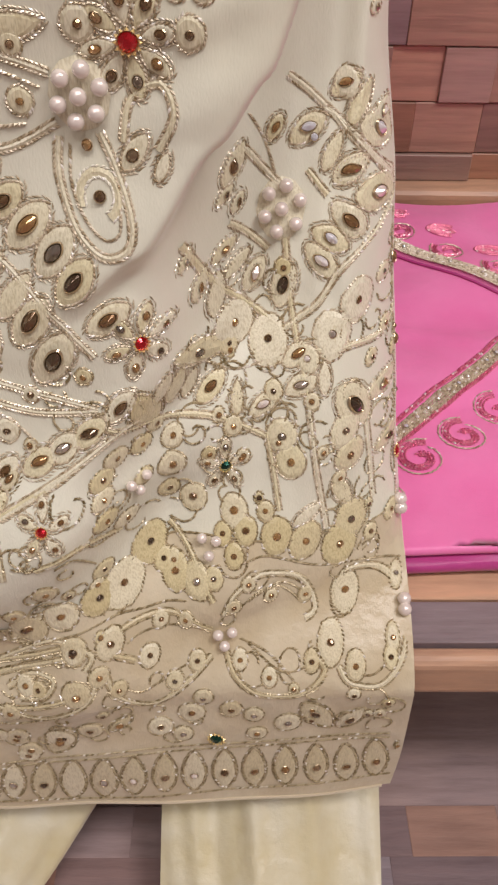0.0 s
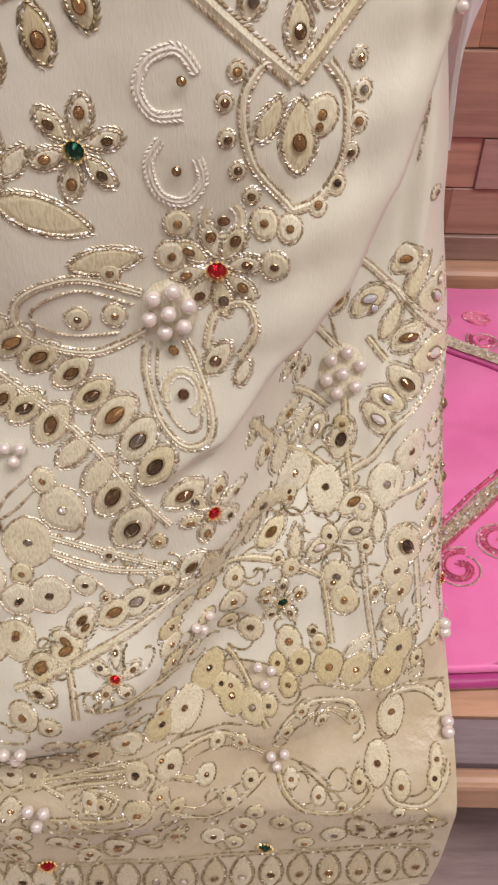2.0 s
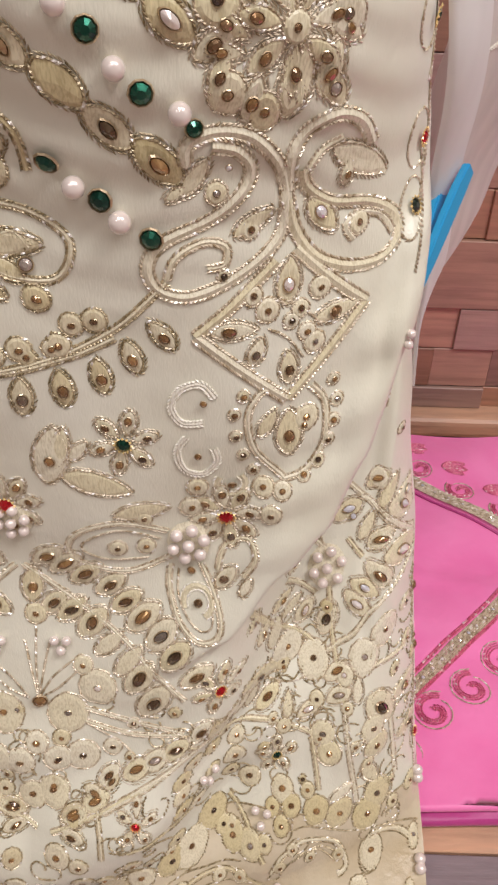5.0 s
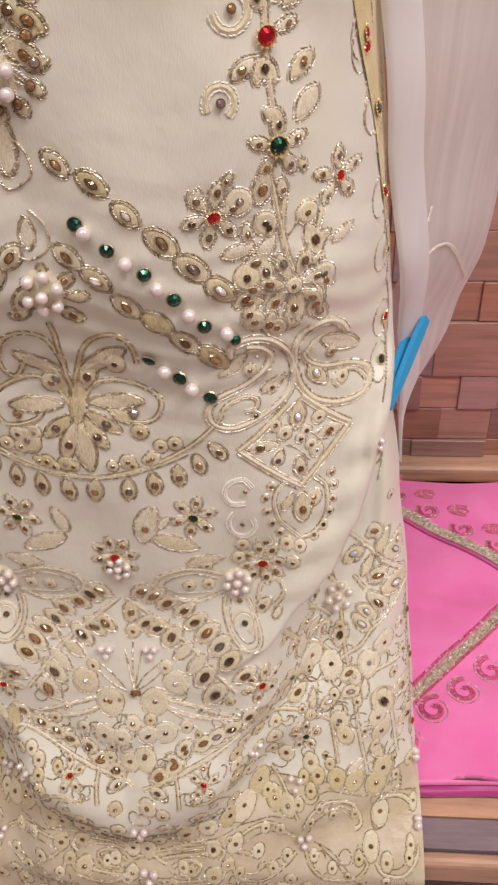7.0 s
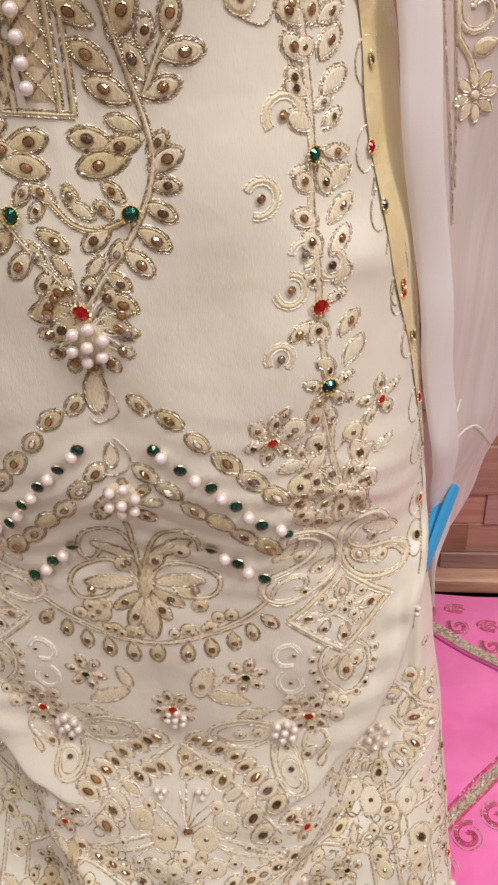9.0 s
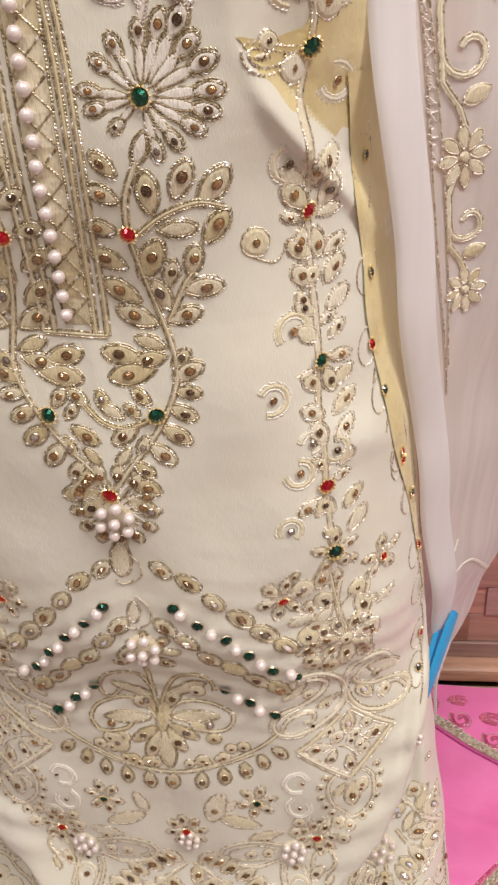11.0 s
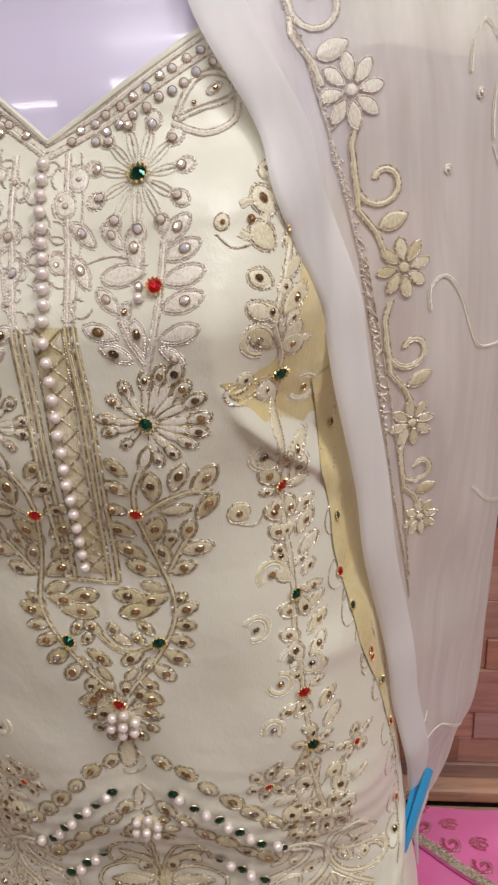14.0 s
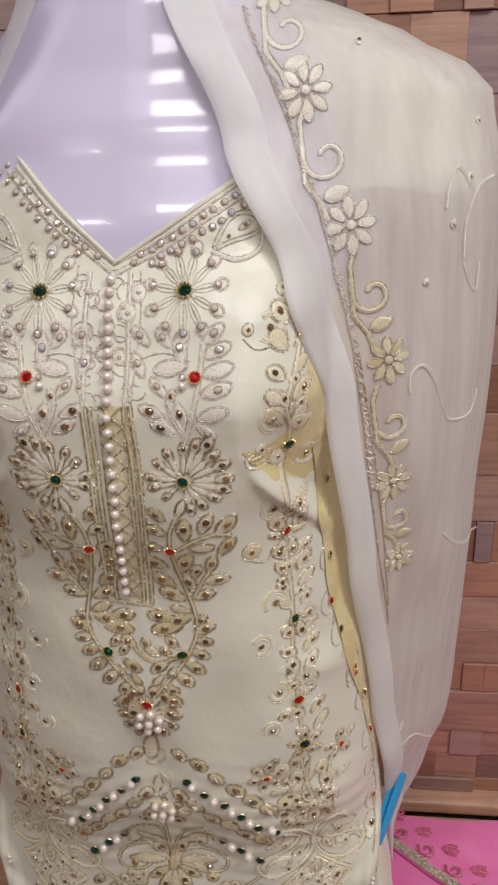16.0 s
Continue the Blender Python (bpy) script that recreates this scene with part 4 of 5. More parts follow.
section("hip_flower_spray", True)
rosette(-.0500, .4429, .0106)
flower(-.0743, .5002, .0141, 6, "G")
flower(-.0333, .4587, .0156, 8, "R")
rope(-.0590, .4494, -.0792, .4566, -.0972, .4514, -.1037, .4403, -.0968, .4303, -.0773, .4259, -.0584, .4342)
cord(-.0624, .4451, -.0796, .4520, -.0948, .4460, -.0967, .4391, -.0855, .4334, -.0682, .4338)
disc(-.0816, .4407, .0043)
disc(-.0689, .4412, .0043)
rope(-.0585, .4298, -.0592, .4173, -.0544, .4020, -.0455, .3940, -.0368, .3965, -.0349, .4057, -.0394, .4204, -.0445, .4312)
cord(-.0548, .4273, -.0551, .4154, -.0508, .4049, -.0445, .3995, -.0393, .4016, -.0386, .4095)
disc(-.0455, .4122, .0076)
gem(-.0485, .4275, .0022, "B")
rope(-.0369, .4290, -.0338, .4416, -.0238, .4467, -.0197, .4383, -.0252, .4272)
petal(-.0372, .4208, -.0286, .4321, "g")
petal(-.0259, .4179, -.0219, .4270, "n")
petal(-.1030, .4886, -.0976, .5075, "n", .2)
petal(-.1004, .4847, -.0734, .4745, "n", .2)
petal(-.0808, .4612, -.0584, .4647, "n", .2)
disc(-.0483, .4636, .0053)
disc(-.0456, .4756, .0047)
disc(-.0178, .4749, .0047)
disc(-.0096, .4737, .0040)
disc(-.0140, .4615, .0049)
disc(-.0310, .4765, .0067)
disc(-.0689, .4585, .0037)

section("hip_leaf", True)
rope(-.0089, .4790, -.0217, .4944, -.0250, .5129, -.0185, .5234, -.0103, .5176)
rope(-.0089, .4790, .0000, .4825, .0066, .4951, .0062, .5118, -.0005, .5221)
disc(-.0270, .5218, .0025)
disc(-.0304, .5135, .0025)
disc(-.0297, .5030, .0026)
disc(-.0265, .4930, .0026)
disc(-.0222, .4841, .0027)
disc(.0087, .5221, .0026)
disc(.0109, .5129, .0027)
disc(.0100, .5046, .0027)
disc(.0083, .4960, .0027)
disc(.0048, .4864, .0028)
disc(-.0008, .4801, .0028)
petal(-.0201, .5017, -.0142, .5134, "n")
petal(-.0077, .4913, -.0087, .5121, "g")
disc(-.0017, .5074, .0053)
disc(-.0022, .5039, .0026)

section("hip_diamond", True)
band(-.0451, .5481, -.0298, .5347, -.0098, .5179)
band(-.0098, .5179, .0048, .5353, .0190, .5532)
band(.0190, .5532, .0043, .5649, -.0097, .5783)
band(-.0451, .5481, -.0322, .5590, -.0164, .5744)
petal(-.0122, .5577, -.0111, .5750, "c")
petal(-.0399, .5497, -.0231, .5493, "g", .2)
disc(-.0245, .5624, .0036)
disc(-.0067, .5552, .0034)
petal(-.0005, .5498, .0163, .5539, "g", .2)
disc(-.0190, .5561, .0044)
disc(-.0099, .5509, .0031)
petal(-.0245, .5346, -.0206, .5454, "g")
disc(-.0037, .5457, .0035)
petal(-.0094, .5252, -.0104, .5387, "g")
disc(.0004, .5623, .0042)
disc(-.0005, .5409, .0043)
cord(-.0182, .5487, -.0108, .5440, -.0046, .5353)
cord(-.0146, .5606, -.0045, .5540, .0016, .5476)

section("hip_scroll", True)
band(-.0467, .6114, -.0457, .6187, -.0364, .6221, -.0254, .6192, -.0167, .6089, -.0139, .5949, -.0169, .5816, -.0309, .5701, -.0469, .5642, -.0576, .5675, -.0608, .5763, -.0556, .5848, -.0391, .5924, -.0289, .6010, -.0263, .6095, -.0308, .6157, -.0384, .6176)
rope(-.0546, .5710, -.0512, .5793, -.0421, .5842, -.0344, .5821, -.0346, .5756, -.0405, .5745)
petal(-.0484, .6015, -.0398, .6133, "n", .2)
petal(-.0534, .6002, -.0469, .6042, "n")
disc(-.0374, .6016, .0037)
disc(-.0260, .5868, .0032)
petal(-.0314, .5855, -.0186, .5938, "n", .2)
disc(-.0350, .5710, .0023)
gem(-.0333, .6107, .0014, "C")
band(-.0132, .5993, -.0130, .6117, -.0080, .6205, .0016, .6243, .0101, .6207, .0150, .6122)
band(-.0091, .6068, -.0069, .5998, .0020, .5930, .0167, .5901, .0275, .5827, .0299, .5746, .0238, .5682, .0103, .5682, -.0025, .5741, -.0103, .5848, -.0133, .5963)
rope(-.0079, .6051, -.0033, .6122, .0040, .6161)
rope(.0118, .5778, .0083, .5837, .0135, .5868, .0219, .5842, .0277, .5768)
petal(-.0059, .5953, .0040, .5828, "c")
disc(.0131, .5835, .0039)
petal(.0013, .6131, .0215, .6003, "n", .2)
petal(.0061, .5988, .0072, .6079, "g")

section("yoke_plume", False)
rosette(-.1333, .6568, .0114)
petal(-.1490, .6440, -.1390, .6605, "g")
petal(-.1417, .6637, -.1369, .6545, "g")
petal(-.1319, .6712, -.1326, .6622, "g")
petal(-.1182, .6660, -.1269, .6586, "g")
petal(-.1122, .6543, -.1229, .6546, "n")
petal(-.1178, .6398, -.1282, .6470, "g")
petal(-.1545, .6414, -.1440, .6444, "g")
rope(-.1352, .6389, -.1349, .6047, -.1332, .5843)
rope(-.1351, .5974, -.1381, .6227, -.1503, .6311, -.1641, .6258, -.1702, .6105, -.1643, .6001, -.1553, .6123)
rope(-.1368, .5835, -.1502, .6002, -.1717, .5944, -.1807, .5824, -.1759, .5687, -.1577, .5727, -.1522, .5824, -.1601, .5871, -.1674, .5811)
gem(-.1675, .5759, .0031, "B")
petal(-.1708, .5817, -.1415, .5825, "n", .16)
petal(-.1607, .6165, -.1372, .6032, "n", .16)
rope(-.1316, .5974, -.1222, .6210, -.1082, .6300, -.0977, .6233, -.0963, .6096)
rope(-.1298, .5843, -.1190, .5974, -.0996, .5960, -.0861, .5851, -.0926, .5715, -.1100, .5737, -.1145, .5830, -.1053, .5885, -.0999, .5829)
gem(-.1019, .5769, .0030, "B")
petal(-.0964, .5844, -.1253, .5842, "n", .16)
petal(-.1017, .6197, -.1284, .6031, "n", .16)
petal(-.1437, .6083, -.1375, .5880, "g", .2)
petal(-.1200, .6086, -.1297, .5900, "g", .2)
disc(-.1079, .6097, .0058)
disc(-.1445, .5970, .0060)
petal(-.1337, .5714, -.1295, .6000, "n", .16)
petal(-.1538, .5618, -.1367, .5757, "g", .17)
petal(-.1449, .5463, -.1358, .5713, "g", .17)
petal(-.1313, .5384, -.1329, .5714, "n", .17)
petal(-.1199, .5539, -.1299, .5736, "g", .17)
petal(-.1108, .5646, -.1279, .5782, "g", .17)
petal(-.1033, .5713, -.1147, .5799, "n")
disc(-.1704, .5623, .0050)
disc(-.1655, .5580, .0085)
disc(-.1004, .5644, .0048)
disc(-.0950, .5449, .0049)
disc(-.1092, .5436, .0049)
disc(-.1453, .5429, .0050)
disc(-.1564, .5435, .0050)

section("yoke_scroll", True)
petal(-.0599, .6961, -.0553, .7038, "g")
petal(-.0455, .7040, -.0411, .7102, "g")
disc(-.0386, .6967, .0062)
petal(-.0301, .6944, -.0257, .7104, "g")
rope(-.0257, .7136, -.0214, .6888, -.0167, .6633, -.0114, .6295)
petal(-.0318, .6664, -.0228, .6786, "n")
disc(-.0272, .6848, .0058)
petal(-.0378, .6639, -.0243, .6687, "g")
disc(-.0364, .6587, .0065)
petal(-.0428, .6436, -.0304, .6519, "g")
disc(-.0337, .6337, .0062)
disc(-.0227, .6276, .0056)
petal(-.0162, .6255, -.0102, .6469, "n")
petal(-.0050, .6311, -.0007, .6470, "g")
disc(.0007, .6538, .0062)
petal(-.0013, .6656, -.0078, .6813, "g")
disc(-.0079, .6864, .0053)
petal(.0050, .6692, .0147, .6740, "n")
cord(-.0214, .6888, -.0317, .6805, -.0376, .6749)
cord(-.0150, .6558, -.0013, .6656, .0017, .6742)
cord(-.0168, .6771, -.0080, .6880, -.0005, .6948)

section("upper_leaf_spray", True)
gem(-.0856, 1.0239, .0039, "R")
gem(-.0934, 1.0240, .0022, "C")
pearl(-.0935, 1.0191, .0022)
petal(-.0693, 1.0539, -.0809, 1.0429, "c", .21)
petal(-.0647, 1.0426, -.0800, 1.0360, "c", .21)
petal(-.0629, 1.0307, -.0807, 1.0259, "n", .21)
petal(-.0636, 1.0201, -.0815, 1.0144, "c", .21)
petal(-.0660, 1.0059, -.0836, 1.0000, "n", .21)
petal(-.0741, .9882, -.0842, .9958, "c", .21)
petal(-.1245, 1.0521, -.1149, 1.0420, "c", .21)
petal(-.1101, 1.0508, -.1013, 1.0408, "c", .21)
petal(-.0963, 1.0482, -.0939, 1.0304, "c", .21)
petal(-.1245, 1.0372, -.1179, 1.0242, "c", .21)
petal(-.1107, 1.0277, -.0910, 1.0308, "n", .21)
petal(-.1131, 1.0230, -.1038, 1.0134, "c", .21)
petal(-.0988, 1.0169, -.1026, 1.0081, "g", .21)
petal(-.1198, 1.0071, -.1054, 1.0016, "g", .21)
petal(-.1129, .9972, -.0994, .9906, "g", .21)
petal(-.0962, 1.0090, -.0931, .9947, "g", .21)
rope(-.0951, .9782, -.0880, 1.0000, -.0834, 1.0201, -.0809, 1.0442)
cord(-.1199, 1.0344, -.1049, 1.0375, -.0889, 1.0331)
cord(-.1026, 1.0086, -.0965, .9972, -.0928, .9879)
rope(-.0919, .9879, -.0990, 1.0002, -.1025, 1.0099)

section("hip_swirl", True)
rope(-.0380, .5215, -.0434, .5277, -.0516, .5251, -.0550, .5170, -.0508, .5100, -.0427, .5101)
rope(-.0494, .5030, -.0534, .4956, -.0506, .4857, -.0428, .4832, -.0373, .4896, -.0385, .4970)
gem(-.0423, .5198, .0016, "B")
gem(-.0448, .4936, .0017, "B")

section("hem_middle_spray", True)
trio(-.1256, .2447, .0075)
trio(-.1233, .1863, .0085)
gem(-.1265, .1303, .0045, "R")
eye(-.1044, .3026, -.0919, .2980, "B")
eye(-.0930, .3019, -.0862, .3099, "B")
eye(-.1160, .2875, -.1028, .2947, "B")
eye(-.1161, .2822, -.1028, .2800, "B")
rope(-.0967, .2925, -.0947, .2829, -.0944, .2695)
disc(-.1196, .3024, .0061)
disc(-.1179, .2685, .0069)
disc(-.1066, .2642, .0053)
disc(-.1068, .2447, .0061)
disc(-.1151, .2155, .0054)
disc(-.1364, .2048, .0068)
disc(-.1251, .2043, .0073)
disc(-.0914, .2288, .0086)
rope(-.1369, .1957, -.1077, .2058, -.0784, .2170)
rope(-.1167, .1969, -.0843, .2097, -.0702, .2146)
rope(-.1050, .1947, -.0932, .2027, -.0831, .2013, -.0876, .1932, -.0992, .1907)
rope(-.1171, .1833, -.0907, .1873, -.0706, .1952)
cord(-.1359, .1728, -.1010, .1729, -.0796, .1840)
disc(-.0729, .2149, .0052)
disc(-.0962, .1968, .0049)
disc(-.1162, .1588, .0066)
disc(-.1061, .1580, .0059)
disc(-.1021, .1419, .0061)
disc(-.0858, .1540, .0079)
disc(-.1352, .1674, .0065)
disc(-.1371, .1866, .0057)
petal(-.1344, .0886, -.1288, .1290, "g", .17)
petal(-.1511, .0864, -.1446, .1269, "g", .17)

section("bodice_sunburst_lower", True)
plume(-.0957, .9577, -.1044, .9763, "B")
plume(-.0957, .9577, -.0943, .9801, "B")
plume(-.0957, .9577, -.0865, .9825, "B")
plume(-.0957, .9577, -.0790, .9836, "B")
plume(-.0957, .9577, -.0763, .9755, "B")
plume(-.0957, .9577, -.0706, .9690, "B")
plume(-.0957, .9577, -.0687, .9590, "B")
plume(-.0957, .9577, -.0708, .9516, "B")
plume(-.0957, .9577, -.0763, .9458, "B")
plume(-.0957, .9577, -.0844, .9410, "B")
plume(-.0957, .9577, -.0918, .9376, "B")
plume(-.0957, .9577, -.1068, .9474, "B")
plume(-.0957, .9577, -.1150, .9539, "B")
plume(-.0957, .9577, -.1163, .9606, "B")
plume(-.0957, .9577, -.1106, .9701, "B")
gem(-.0957, .9577, .0039, "G")
petal(-.1009, .9333, -.0960, .9449, "n", .2)

section("middle_leaf_spray", True)
gem(-.1084, .9049, .0036, "R")
rope(-.1013, .9333, -.1072, .9200, -.1088, .9079)
rope(-.1082, .9003, -.1045, .8813, -.0976, .8541)
rope(-.1044, .9040, -.0925, .9120, -.0783, .9160, -.0684, .9132)
rope(-.0969, .8616, -.0870, .8805, -.0828, .8855)
petal(-.1187, .9379, -.1104, .9288, "g")
petal(-.1224, .9245, -.1108, .9182, "g")
petal(-.1264, .9088, -.1141, .9055, "g")
petal(-.0978, .9298, -.0980, .9129, "g")
petal(-.0804, .9331, -.0875, .9188, "g")
petal(-.0654, .9294, -.0773, .9150, "g")
petal(-.0669, .9113, -.0767, .8985, "g")
petal(-.0799, .9054, -.0953, .9053, "n")
petal(-.1263, .8976, -.1129, .8887, "g")
petal(-.0960, .9007, -.1062, .8836, "g")
petal(-.1232, .8830, -.1091, .8719, "g")
petal(-.0911, .8910, -.0951, .8796, "g")
petal(-.0808, .8974, -.0847, .8841, "g")
petal(-.0714, .8784, -.0885, .8768, "g")
petal(-.0818, .8670, -.0963, .8621, "g")
petal(-.1195, .8688, -.1028, .8605, "g")
petal(-.1013, .8823, -.0956, .8677, "g")

section("bodice_garland", True)
gem(-.1078, .8150, .0043, "G")
rope(-.0978, .8555, -.0951, .8381, -.1000, .8200, -.1111, .8007, -.1233, .7859, -.1331, .7726)
rope(-.1095, .8123, -.1233, .8079, -.1350, .8119, -.1450, .8241)
petal(-.0834, .8407, -.0973, .8329, "g")
petal(-.0849, .8257, -.0971, .8270, "g")
petal(-.0882, .8120, -.1007, .8190, "g")
petal(-.0921, .7988, -.1051, .8081, "g")
petal(-.1011, .7871, -.1118, .7986, "g")
petal(-.1123, .7798, -.1211, .7891, "g")
petal(-.1298, .8477, -.1122, .8436, "g")
petal(-.1277, .8341, -.1068, .8379, "g")
petal(-.1153, .8417, -.1004, .8450, "g")
petal(-.0892, .8477, -.0968, .8387, "g")
petal(-.1133, .8538, -.1001, .8492, "n")
petal(-.1301, .8001, -.1182, .8084, "g")
petal(-.1177, .7929, -.1132, .8032, "g")
petal(-.1292, .7878, -.1228, .7966, "n")
petal(-.1500, .8285, -.1411, .8200, "g")
petal(-.1348, .8277, -.1318, .8169, "g")
petal(-.1222, .8201, -.1160, .8134, "g")
petal(-.1177, .8282, -.1104, .8200, "g")
petal(-.1341, .8202, -.1243, .8135, "n")
petal(-.1102, .7699, -.1246, .7785, "g")
petal(-.1141, .7559, -.1273, .7687, "g")
petal(-.1613, .7683, -.1411, .7724, "g")
petal(-.1508, .7832, -.1367, .7765, "g")

section("yoke_arc", True)
rope(-.1849, .5476, -.1657, .5392, -.1360, .5327, -.1023, .5380, -.0751, .5509, -.0546, .5703)
petal(-.1322, .5144, -.1301, .5315, "g")
petal(-.1116, .5148, -.1109, .5310, "g")
petal(-.0950, .5184, -.0962, .5341, "g")
petal(-.0799, .5238, -.0820, .5386, "g")
petal(-.0666, .5328, -.0705, .5466, "g")
petal(-.0528, .5434, -.0612, .5547, "g")
disc(-.1181, .5412, .0036)
disc(-.1068, .5404, .0036)
disc(-.0977, .5438, .0036)
disc(-.0811, .5552, .0048)
disc(-.0994, .5640, .0045)
disc(-.0893, .5535, .0045)

section("yoke_knot", True)
petal(-.1381, .7131, -.1348, .7276, "n")
petal(-.1363, .6792, -.1347, .6939, "n")
cord(-.1342, .7299, -.1283, .7228, -.1279, .7131, -.1383, .7068, -.1423, .7108)
cord(-.1325, .6978, -.1261, .6901, -.1269, .6792, -.1374, .6736, -.1441, .6794)

section("yoke_chain_upper", True)
eye(-.1207, .7234, -.1113, .7128, "B")
eye(-.1073, .7145, -.0952, .7045, "B")
eye(-.0932, .7007, -.0834, .6898, "C")
eye(-.0805, .6874, -.0682, .6740, "B")
eye(-.0683, .6732, -.0547, .6602, "B")
eye(-.0555, .6603, -.0428, .6479, "C")

section("yoke_chain_lower", True)
eye(-.1239, .6807, -.1125, .6696, "B")
eye(-.1125, .6696, -.1010, .6575, "C")
eye(-.1002, .6543, -.0890, .6421, "B")
eye(-.0876, .6439, -.0746, .6309, "n")
eye(-.0754, .6309, -.0625, .6183, "B")
eye(-.0614, .6208, -.0481, .6057, "B")

section("yoke_gem_row_upper", True)
gem(-.1117, .6915, .0035, "G")
gem(-.0988, .6793, .0035, "G")
gem(-.0840, .6660, .0035, "G")
gem(-.0713, .6520, .0036, "G")
gem(-.0582, .6350, .0037, "G")
gem(-.0439, .6236, .0029, "G")
pearl(-.1079, .6876, .0030)
pearl(-.0915, .6725, .0030)
pearl(-.0788, .6583, .0030)
pearl(-.0653, .6422, .0031)
pearl(-.0480, .6297, .0032)

section("yoke_gem_row_lower", True)
gem(-.0886, .6139, .0039, "G")
gem(-.0738, .6008, .0039, "G")
gem(-.0586, .5870, .0040, "G")
pearl(-.0816, .6058, .0033)
pearl(-.0683, .5944, .0034)

section("yoke_side_spray", True)
flower(-.0507, .6913, .0139, 6, "R")
flower(.0066, .6993, .0120, 5, "R")
flower(-.0210, .7185, .0127, 5, "G")
flower(-.0140, .6512, .0171, 7, "n")
petal(-.0351, .6761, -.0361, .6859, "g")
petal(-.0252, .6775, -.0270, .6888, "g")
petal(-.0192, .6956, -.0197, .7049, "g")
petal(-.0288, .6998, -.0276, .7075, "g")
petal(-.0090, .7064, -.0116, .7121, "g")
petal(-.0263, .6549, -.0287, .6682, "g")
petal(.0037, .6738, -.0073, .6714, "n")
petal(-.0471, .6706, -.0326, .6744, "n")
petal(-.0380, .6337, -.0334, .6449, "g")
petal(-.0284, .6247, -.0239, .6382, "g")
petal(.0021, .6275, -.0055, .6408, "g")
petal(.0059, .6470, -.0043, .6535, "g")
petal(.0011, .6636, -.0058, .6613, "g")
rope(-.0140, .6588, -.0181, .6736, -.0193, .6848, -.0180, .6953)
rope(-.0194, .6626, -.0274, .6695, -.0353, .6719)
rope(-.0072, .6659, -.0033, .6758, -.0007, .6859)
petal(-.0385, .6551, -.0278, .6489, "g")
petal(-.0402, .6459, -.0293, .6442, "g")

section("mid_flower", False)
flower(-.1270, .4658, .0155, 8, "R")
rosette(-.1256, .4568, .0090)
petal(-.1068, .4805, -.1015, .5079, "g")
petal(-.0968, .4923, -.0891, .5009, "n")

section("placket", False)
pearl_column(-.1405, 1.0777, -.1394, 1.0174, 10)
pearl_column(-.1400, 1.0103, -.1435, .8671, 16)
rope(-.1563, 1.0074, -.1550, .9463, -.1568, .8579)
rope(-.1516, 1.0075, -.1503, .9463, -.1516, .8572)
rope(-.1301, 1.0077, -.1275, .9464, -.1320, .8566)
rope(-.1259, 1.0077, -.1229, .9467, -.1265, .8556)
rope(-.1568, .8579, -.1425, .8569, -.1265, .8556)
lattice(-.1454, 1.0076, -.1309, 1.0077, -.1453, .8619, -.1332, .8604, 11)

section("neckline", True)
rope(-.1402, 1.0872, -.1116, 1.1009, -.0870, 1.1167, -.0603, 1.1339)
rope(-.1380, 1.0818, -.1081, 1.0958, -.0834, 1.1111, -.0566, 1.1266)
stone_row(-.1311, 1.0864, -.0618, 1.1269, 11, "C")
stone_row(-.1186, 1.0862, -.0564, 1.1201, 10, "C")
cord(-.1189, 1.0927, -.0938, 1.1055, -.0700, 1.1192)

section("bodice_sunburst_upper", True)
sunburst(-.0932, 1.0717, .0233, 11, "G", "C")
paisley(-.0764, 1.0952, -.0494, 1.1100, .0108, 1)
rope(-.0781, 1.0937, -.0625, 1.0882, -.0491, 1.0935, -.0476, 1.1066)

section("waist_tassel", False)
gem(-.1357, .7706, .0044, "R")
sunburst(-.1353, .7614, .0215, 13, "n", "B")
rosette(-.1357, .7536, .0118)
petal(-.1388, .7138, -.1364, .7382, "n")

section("side_vine", True)
rope(-.0334, 1.0677, -.0276, 1.0522, -.0240, 1.0386, -.0264, 1.0211, -.0313, 1.0017, -.0294, .9835, -.0322, .9709)
gem(-.0245, 1.0431, .0041, "R")
disc(-.0543, 1.0497, .0033)
disc(-.0414, 1.0494, .0079)
cord(-.0570, 1.0448, -.0492, 1.0381, -.0380, 1.0395, -.0311, 1.0457)
petal(-.0334, 1.0545, -.0275, 1.0610, "n")
disc(-.0346, 1.0700, .0036)
disc(-.0265, 1.0167, .0034)
petal(-.0346, 1.0113, -.0301, 1.0014, "g")
petal(-.0205, 1.0042, -.0266, .9983, "g")
disc(-.0396, .9938, .0075)
petal(-.0153, .9874, -.0243, .9887, "n")
disc(-.0244, .9874, .0059)
gem(-.0316, .9720, .0043, "G")
paisley(-.0346, .9705, -.0558, .9704, .0066, 1)
disc(-.0473, .9744, .0035)
disc(-.0384, .9638, .0052)
disc(-.0207, .9574, .0080)
rope(-.0322, .9682, -.0362, .9519, -.0316, .9321, -.0335, .9137)
gem(-.0344, .9062, .0040, "R")
disc(-.0410, .9273, .0076)
petal(-.0278, .9273, -.0307, .9158, "g")
petal(-.0445, .9047, -.0365, .9022, "g")
disc(-.0562, .8952, .0061)
petal(-.0382, .8870, -.0352, .8986, "g")
petal(-.0195, .9046, -.0295, .9028, "n")
petal(-.0284, .8835, -.0310, .8971, "g")
cord(-.0586, .8894, -.0479, .8851, -.0421, .8945)
rope(-.0337, .9012, -.0327, .8788, -.0302, .8553, -.0289, .8318)
gem(-.0289, .8325, .0040, "G")
disc(-.0322, .8754, .0041)
petal(-.0386, .8680, -.0330, .8596, "g")
petal(-.0212, .8545, -.0287, .8515, "g")
